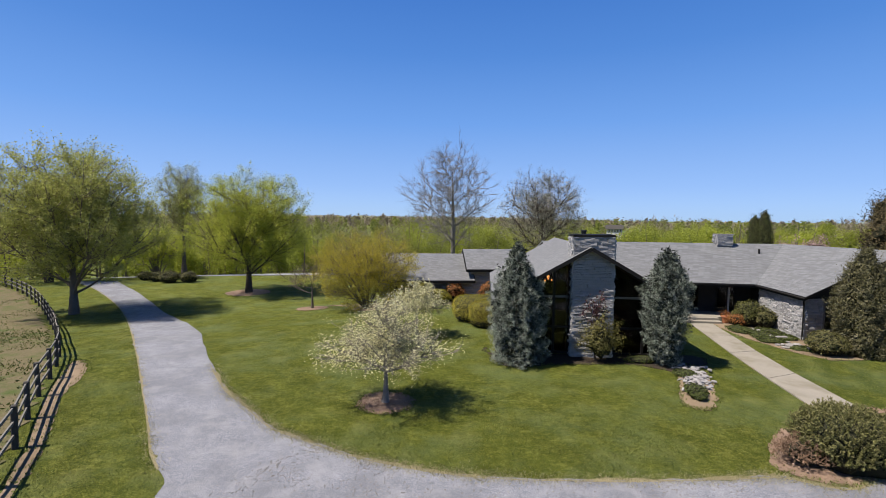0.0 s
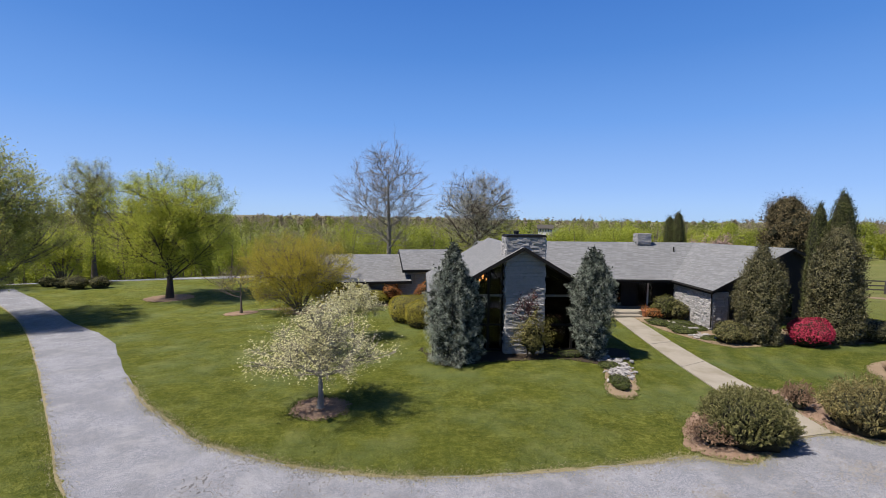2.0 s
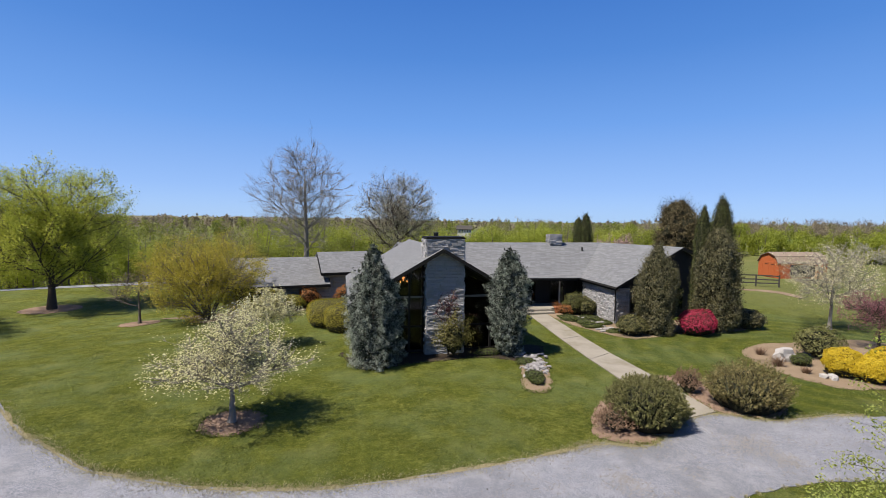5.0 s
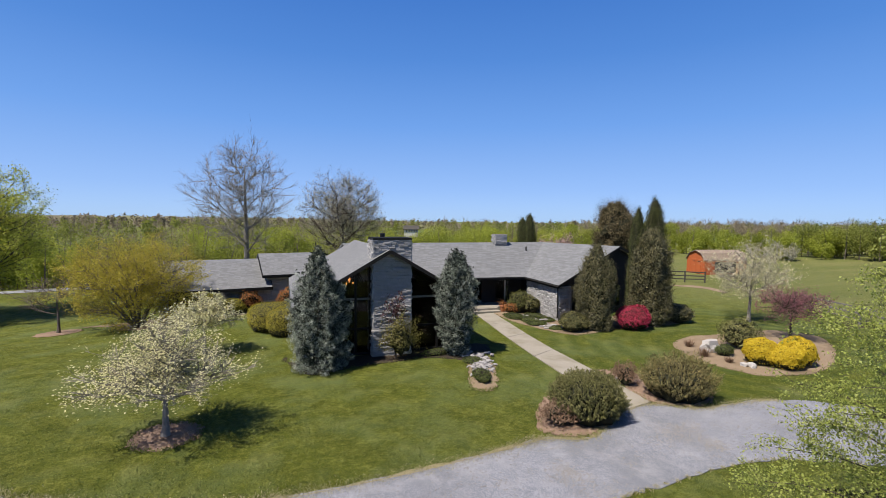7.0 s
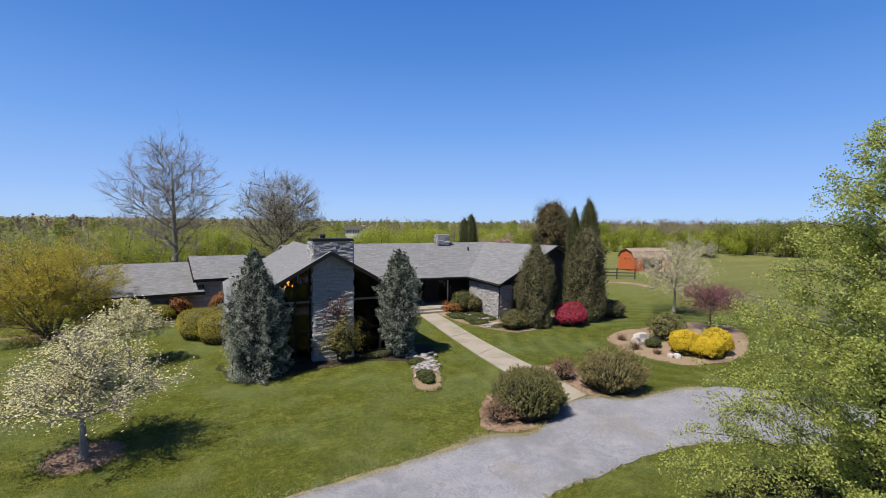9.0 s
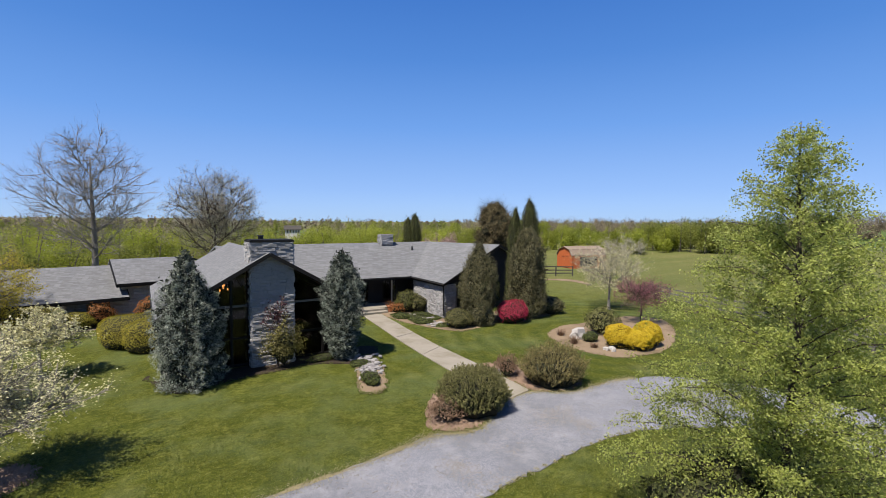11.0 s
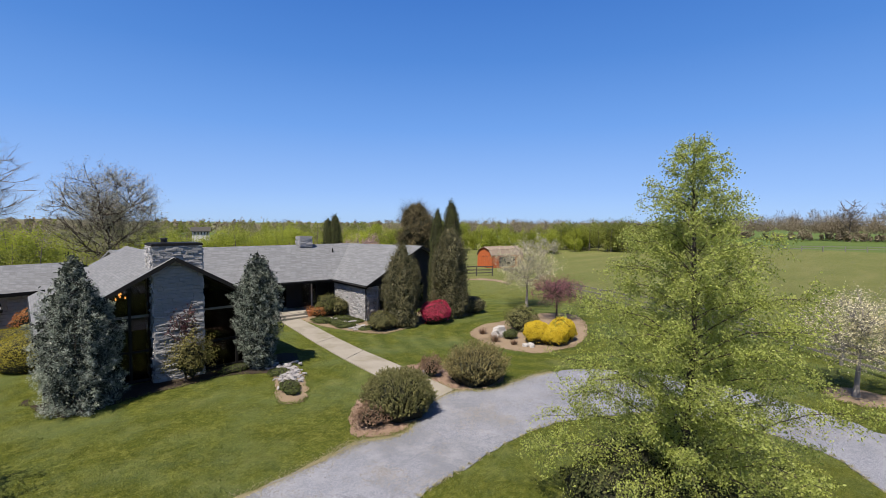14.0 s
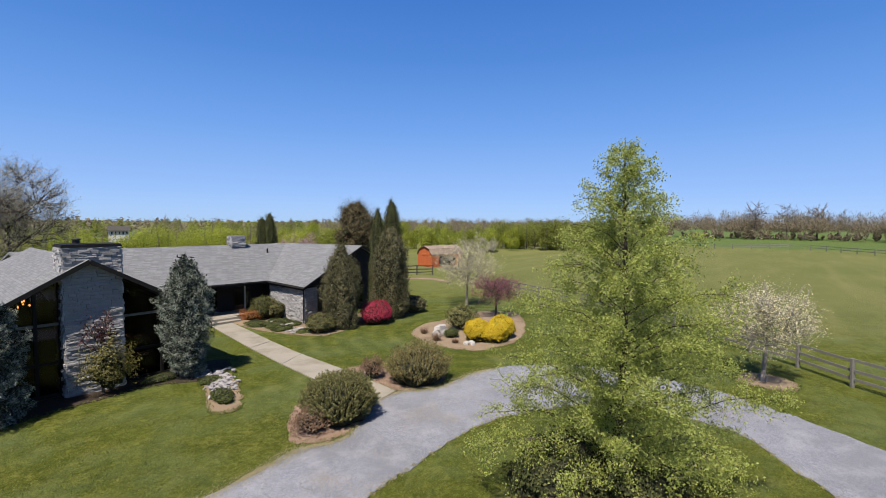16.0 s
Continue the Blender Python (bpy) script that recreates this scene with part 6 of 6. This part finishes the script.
shrub("clipped_ball", "clipped yellow-green yew ball by the low wing", (-0.45, 39.6, -0.5), (1.25, 1.1, 1.25), 47, L["yew"], 0.06, 8000, 0.05, deep=0.1)
shrub("clipped_ball", "taller clipped yew by the low wing", (-2.4, 39.2, -0.52), (1.5, 1.1, 1.9), 48, L["yew"], 0.06, 9000, 0.06, box_like=1.5, deep=0.1)
shrub("orange_shrub", "orange-leaved shrub against the low wing", (1.0, 40.0, -0.4), (0.85, 0.7, 1.7), 49, L["orange"], 0.12, 1500, 0.2)
shrub("orange_shrub", "orange-leaved shrub by the linking wing", (4.0, 38.4, -0.2), (1.15, 0.9, 2.0), 50, L["orange"], 0.12, 1800, 0.15)
shrub("clipped_yew", "low clipped yew behind the mounds", (4.1, 33.6, -0.05), (1.4, 1.2, 1.5), 51, L["yew"], 0.06, 7000, 0.06, box_like=1.0, deep=0.1)
for k, (x, y, rx, ry, h) in enumerate(((18.35, 28.6, 0.7, 0.9, 0.5), (18.9, 27.4, 0.8, 0.8, 0.45), (19.8, 28.2, 0.8, 0.9, 0.6), (19.9, 26.9, 0.6, 0.6, 0.5), (18.6, 26.2, 0.7, 0.6, 0.4), (19.3, 24.6, 0.7, 0.5, 0.35))):
    shrub("ground_cover", "low spreading green ground cover on the bank", (x, y, 0.0), (rx, ry, h * (0.65 if x < 19.2 else 0.4)), 60 + k, L["cover"], 0.1, 1100, 0.2, category="plant", group="bank plants")
for k, (x, y, rx, ry, h) in enumerate(((9.5, 22.1, 0.8, 0.35, 0.3), (10.6, 20.2, 0.5, 0.4, 0.25), (9.9, 18.0, 0.45, 0.4, 0.4), (9.75, 17.5, 0.3, 0.3, 0.3))):
    shrub("ground_cover", "low pale green ground cover in the bed", (x, y, 0.02), (rx, ry, h), 80 + k, L["cover"], 0.08, 600, 0.2, category="plant", group="bed plants")
tree("plum_tree", "small purple-leaved tree against the chimney stone", "tree", (7.35, 22.35, 0), 3.4, (0, 0, 2.45), (0.85, 0.35, 0.95), 90, 6, 4, 0.04, 1.0, M["bark_dark"], L["plum"], 6, 0.1, 0.06, 28, leader=False, trunk_top=1.9)
for k, (x, y, r) in enumerate(((-32.5, 55.5, 1.2), (-34.6, 56.6, 1.0), (-30.6, 56.2, 1.1), (-36.6, 57.5, 0.9))):
    shrub("lane_shrub", "brown-green shrub in a bed by the far lane", on_ground(x, y), (r, r * 0.8, r * 1.2), 90 + k, L["rhodo"], 0.16, 900, 0.15, group="lane shrubs")
column("cedar_tree", "broad dark brown-green cedar behind the house", (38.6, 40.0, 0), 9.3, 1.95, 29, L["brown_cedar"], 0.2, 14000, shape=[(0, 0.9), (0.4, 1), (0.75, 0.95), (0.92, 0.6), (1, 0.15)], amp=0.42, sprig=0.85, up=0.5)
column("cedar_tree", "dark pointed cedar rising behind the roof", on_ground(37.0, 54.3), 8.05, 0.85, 30, L["cedar"], 0.16, 5000, shape=[(0, 0.9), (0.4, 1), (0.75, 0.8), (0.92, 0.45), (1, 0.05)], amp=0.2, sprig=0.35, up=0.7)
column("cedar_tree", "slightly lower dark cedar beside its twin", on_ground(36.3, 54.9), 7.5, 0.85, 130, L["cedar"], 0.16, 5000, shape=[(0, 0.9), (0.4, 1), (0.75, 0.8), (0.92, 0.45), (1, 0.05)], amp=0.2, sprig=0.35, up=0.7)

# ---- far houses, woods and hills ----


def far_house(at, turn, w, d, h, label):
    root = thing("far_house", label, "house", at, turn)
    part("wall", soft_box(-w / 2, w / 2, -d / 2, d / 2, -3, h, 0.05, "wall"), M["white"], root)
    for s in (-1, 1):
        rb = Build()
        slab(rb, [(-w / 2 - 0.5, s * (d / 2 + 0.5), h - 0.2), (w / 2 + 0.5, s * (d / 2 + 0.5), h - 0.2), (w / 2 + 0.5, 0, h + d * 0.28), (-w / 2 - 0.5, 0, h + d * 0.28)][::s], 0.2)
        part("roof", rb, M["fence_dark"], root)
    for k in range(5):
        x = -w / 2 + w * (k + 0.7) / 5.4
        part("window", soft_box(x, x + w * 0.07, -d / 2 - 0.06, -d / 2 + 0.02, h * 0.3, h * 0.75, 0.02, "window"), M["siding"], root)


far_house((71, 195, 0.9), -20, 6.0, 5, 2.2, "far pale house with a dark roof among trees")
far_house((-2.0, 150, -6.5), 10, 9, 7, 7.5, "far white house glimpsed behind the bare sycamore")


def woods(label, a0, a1, d0, d1, top0, top1, n, leaf, seed, size=0.4, per=500, bare=False, wide=0.36, low=0.0):
    """A belt of trees between two bearings (degrees from +y towards +x) and distances, their tops between two heights, as one mass of foliage and trunks."""
    rg = np.random.default_rng(seed)
    crowns, trunks = Build(), Build()
    for _ in range(n):
        a, d = radians(rg.uniform(a0, a1)), rg.uniform(d0, d1)
        x, y = d * math.sin(a), d * math.cos(a)
        z = float(ground_z(x, y))
        top = rg.uniform(top0, top1)
        if d < 195 and 18.8 < math.degrees(a) < 21.6:
            top = min(top, 4.3)  # low growth before the far house
        h = max(top - z, 2.5)
        r = min(h, 13) * wide * rg.uniform(0.6, 1.4)
        k = int(per * rg.uniform(0.7, 1.3))
        v = rg.normal(size=(k, 3))
        v /= np.linalg.norm(v, axis=1, keepdims=True)
        if bare:
            v[:, 2] = np.abs(v[:, 2])
            p = v * rg.uniform(0.1, 1, (k, 1)) ** 0.6 * (r, r, h * 0.58) + (x, y, z + h * 0.38)
            leaves(crowns, rg, p, size * 1.8, 0, 0.055, along=v * (0.8, 0.8, 0.5) + (0, 0, 0.8))
        else:
            m = 11
            c = rg.normal(size=(m, 3))
            c /= np.linalg.norm(c, axis=1, keepdims=True)
            lobe, own = c * rg.uniform(0.45, 0.72, (m, 1)), rg.uniform(0.28, 0.5, m)
            which = rg.integers(0, m, k)
            p = (lobe[which] + v * own[which, None] * rg.uniform(0.7, 1, (k, 1))) * (r, r, h * (0.46 + low)) + (x, y, z + h * (0.53 - low))
            leaves(crowns, rg, p, size, 0.3, 0.75, out=v)
        if d < 150:
            tube(trunks, [(x, y, z - 0.3), (x + rg.normal() * 0.3, y, z + h * 0.5), (x + rg.normal() * 0.6, y, z + h * 0.9)], [0.014 * h, 0.010 * h, 0.003 * h], 5)
    root = thing("woods", label, "woods", kind="stuff")
    part("foliage", crowns, leaf, root, kind="stuff")
    if trunks.n:
        part("trunks", trunks, M["bark"], root, kind="stuff")


woods("yellow-green spring woods beyond the lane", -64, -14, 72, 95, 2.6, 6.5, 90, L["woods"], 401, 0.24, 1200, low=0.06, wide=0.38)
woods("bare grey treetops over the lane woods", -62, -20, 84, 110, 6.5, 11, 40, L["woods_brown"], 402, 0.6, 260, True)
woods("olive woods in the hollow behind the house", -30, 8, 95, 150, 1.2, 4.8, 120, L["woods_dark"], 403, 0.3, 1000, wide=0.42)
woods("fresh green woods behind the house", -4, 50, 100, 165, 3.6, 7.8, 170, L["woods"], 404, 0.26, 1500, wide=0.42)
woods("brown budding trees among the woods", -25, 50, 105, 190, 3.0, 7.0, 90, L["woods_brown"], 405, 0.7, 420, True)
woods("spring woods along the pasture edge", 44, 64, 112, 150, 3.6, 7.8, 80, L["woods"], 406, 0.26, 1400, low=0.04, wide=0.42)
woods("dense green trees at the pasture edge", 60, 76, 122, 150, 6.8, 8.6, 70, L["woods_dark"], 407, 0.3, 1000, low=0.04)
woods("grey-brown woods behind the pasture trees", 40, 80, 170, 230, 6, 9.5, 130, L["woods_brown"], 408, 0.9, 300, True)
woods("bare brown woods beyond the far pasture", 74, 112, 262, 310, 9, 15, 260, L["woods_brown"], 409, 1.2, 300, True)
woods("brush at the foot of the bare woods", 70, 112, 255, 275, 2.5, 5, 150, L["woods_brown"], 410, 0.7, 160)
woods("pale blossoming trees at the pasture edge", 58.6, 60.6, 108, 114, 2.6, 4.4, 5, L["bud"], 411, 0.22, 420)
woods("pink blossoming trees rising behind the roof", 35.2, 39.2, 66, 72, 5.0, 5.8, 6, L["woods_pink"], 412, 0.2, 520)
woods("distant woods across the valley", -50, 64, 200, 420, 3, 8, 260, L["woods_dark"], 413, 0.9, 220)
woods("brown woods across the valley", -50, 75, 240, 520, 5, 11, 300, L["woods_brown"], 414, 1.5, 160, True)


def hills(label, a0, a1, dist, h, seed, depth=300):
    b = Build()
    n, m = 160, 7
    aa = np.radians(np.linspace(a0, a1, n))
    v = []
    for j in range(m):
        d = dist + depth * j / (m - 1)
        f = math.sin(math.pi * min(j / (m - 1) * 0.9 + 0.02, 1))
        for a in aa:
            z = -12 + f * (12 + h * (0.35 + 0.65 * smooth01((0.45 - a) / 0.5)) * (0.75 + 0.5 * noise.noise(Vector((a * 4, seed, 0)))) + 4.5 * noise.noise(Vector((a * 34, j * 0.4, seed))) + 2.6 * noise.noise(Vector((a * 150, j * 3, seed))))
            v.append((d * math.sin(a), d * math.cos(a), z))
    i, j = np.meshgrid(np.arange(m - 1), np.arange(n - 1), indexing="ij")
    b.add(v, np.stack([i * n + j, i * n + j + 1, (i + 1) * n + j + 1, (i + 1) * n + j], -1).reshape(-1, 4))
    solo("backdrop", b, M["hills"], label, "hills", "structure", True)


M["hills"] = surface("hills", (0.075, 0.068, 0.040), (0.17, 0.155, 0.085), 0.02, 0.09, 0.95, 0.0, stain=(0.13, 0.135, 0.06), spread=1.0)
woods("woods along the far ridge", -60, 75, 620, 880, 7, 12, 520, L["woods_brown"], 415, 3.0, 46)
woods("greener woods along the far ridge", -60, 75, 560, 800, 5, 10, 260, L["woods_dark"], 416, 2.6, 46)
hills("wooded brown hills on the horizon", -80, 130, 900, 10, 3)


# ---- grass ----


def scatter_grass():
    rg = np.random.default_rng(501)
    n = 240000
    a, d = np.radians(rg.uniform(-48, 104, n)), 8 + 30 * rg.uniform(0, 1, n) ** 1.5
    p = np.column_stack([np.sin(a) * d, np.cos(a) * d])
    keep = np.ones(n, bool)
    for edge, holes in PATCHES:
        h = inside(p, edge)
        for k in holes:
            h &= ~inside(p, k)
        keep &= ~h
    for poly in ([(2.6, 23.2), (12, 22.4), (12.6, 32), (21, 31), (20.6, 26.5), (34, 28), (34, 50), (-6, 50), (-6, 40), (2.4, 40)], paddock_edge, [(16.3, 30.7), (12.8, 12.7), (14.7, 12.9), (17.8, 30.7)]):
        keep &= ~inside(p, np.array(poly))
    p = p[keep]
    thick = np.array([noise.noise(Vector((q[0] * 0.9, q[1] * 0.9, 3.3))) for q in p])
    p = p[thick + rg.uniform(-0.5, 0.5, len(p)) > -0.1]
    q = np.column_stack([p, ground_z(p[:, 0], p[:, 1]) + 0.02])
    b = Build()
    for _ in range(2):
        leaves(b, rg, q + rg.normal(size=q.shape) * (0.04, 0.04, 0.004), 0.062, 0.0, 0.22, along=np.tile((0, 0, 1.1), (len(q), 1)))
    solo("grass", b, L["grass"], "short mown grass blades over the lawn", "grass", "stuff")
    # longer tufts over the rims of the beds
    rims = np.concatenate([e for e, _ in PATCHES[2:] if e[:, 1].max() < 34])
    i = rg.integers(0, len(rims), 9000)
    t = rims[i] + rg.normal(size=(9000, 2)) * 0.09
    t = np.column_stack([t, ground_z(t[:, 0], t[:, 1]) + 0.04])
    solo("grass", leaves(Build(), rg, t, 0.11, 0.0, 0.18, along=np.tile((0, 0, 1.0), (len(t), 1))), L["grass"], "longer grass tufts over the rims of the beds", "grass", "stuff")
    s = []
    for line, k, w in ((drive_out[30:150], 16000, 0.17), (drive_in[::-1][:75], 3500, 0.14), (island, 5000, 0.05)):
        i = rg.integers(0, len(line), k)
        s.append(line[i] + rg.normal(size=(k, 2)) * w)
    s = np.concatenate(s)
    q = np.column_stack([s, ground_z(s[:, 0], s[:, 1]) + 0.035])
    b = leaves(Build(), rg, q, 0.075, 0.0, 0.16, along=np.tile((0, 0, 0.9), (len(q), 1)))
    solo("dry_grass", b, L["straw"], "dry straw-coloured grass tufts along the gravel", "grass", "stuff")

    # coarse loose stones on the drive
    c0 = drive_out[60:185]
    i = rg.integers(0, len(c0), 16000)
    t = np.gradient(c0, axis=0)[i]
    t /= np.linalg.norm(t, axis=1, keepdims=True)
    g = c0[i] + np.column_stack([t[:, 1], -t[:, 0]]) * rg.choice((0.35, 1.6, 2.2, 3.1), (16000, 1)) + rg.normal(size=(16000, 2)) * 0.32
    lump = np.array([noise.noise(Vector((q[0] * 0.8, q[1] * 0.8, 9.1))) for q in g])
    g = g[(lump + rg.uniform(-0.3, 0.3, len(g)) > 0.05)]
    g = g[inside(g, PATCHES[0][0]) & ~inside(g, island)]
    k = len(g)
    size = rg.uniform(0.012, 0.032, (k, 1, 1))
    tet = np.array([(-1, -0.7, 0), (1, -0.6, 0), (0.1, 1, 0), (0.05, -0.1, 0.9)])[None] * size * rg.uniform(0.7, 1.3, (k, 4, 3))
    a = rg.uniform(0, 6.283, k)
    rot = np.stack([np.cos(a), -np.sin(a), np.sin(a), np.cos(a)], 1).reshape(k, 2, 2)
    tet[..., :2] = np.einsum("kij,kvj->kvi", rot, tet[..., :2])
    tet += np.column_stack([g, ground_z(g[:, 0], g[:, 1]) + 0.021])[:, None]
    f = (np.arange(k)[:, None, None] * 4 + np.array([(0, 1, 3), (1, 2, 3), (2, 0, 3)])[None]).reshape(-1, 3)
    solo("loose_stones", Build().add(tet.reshape(-1, 3), f), M["rock"], "loose pale grey stones scattered on the drive", "gravel", "stuff")
    # weeds in the paddock
    w = np.column_stack([rg.uniform(-40, -10, 60000), rg.uniform(6, 45, 60000)])
    lump = np.array([noise.noise(Vector((q[0] * 0.28, q[1] * 0.28, 5.5))) for q in w])
    w = w[inside(w, paddock_edge) & (lump + rg.uniform(-0.35, 0.35, len(w)) > -0.05)]
    w = np.column_stack([w, ground_z(w[:, 0], w[:, 1]) + 0.06])
    solo("weeds", leaves(Build(), rg, w, 0.17, 0.1, 0.28, along=np.tile((0, 0, 0.7), (len(w), 1))), L["cover"], "low green weeds in the paddock", "weeds", "stuff")


scatter_grass()
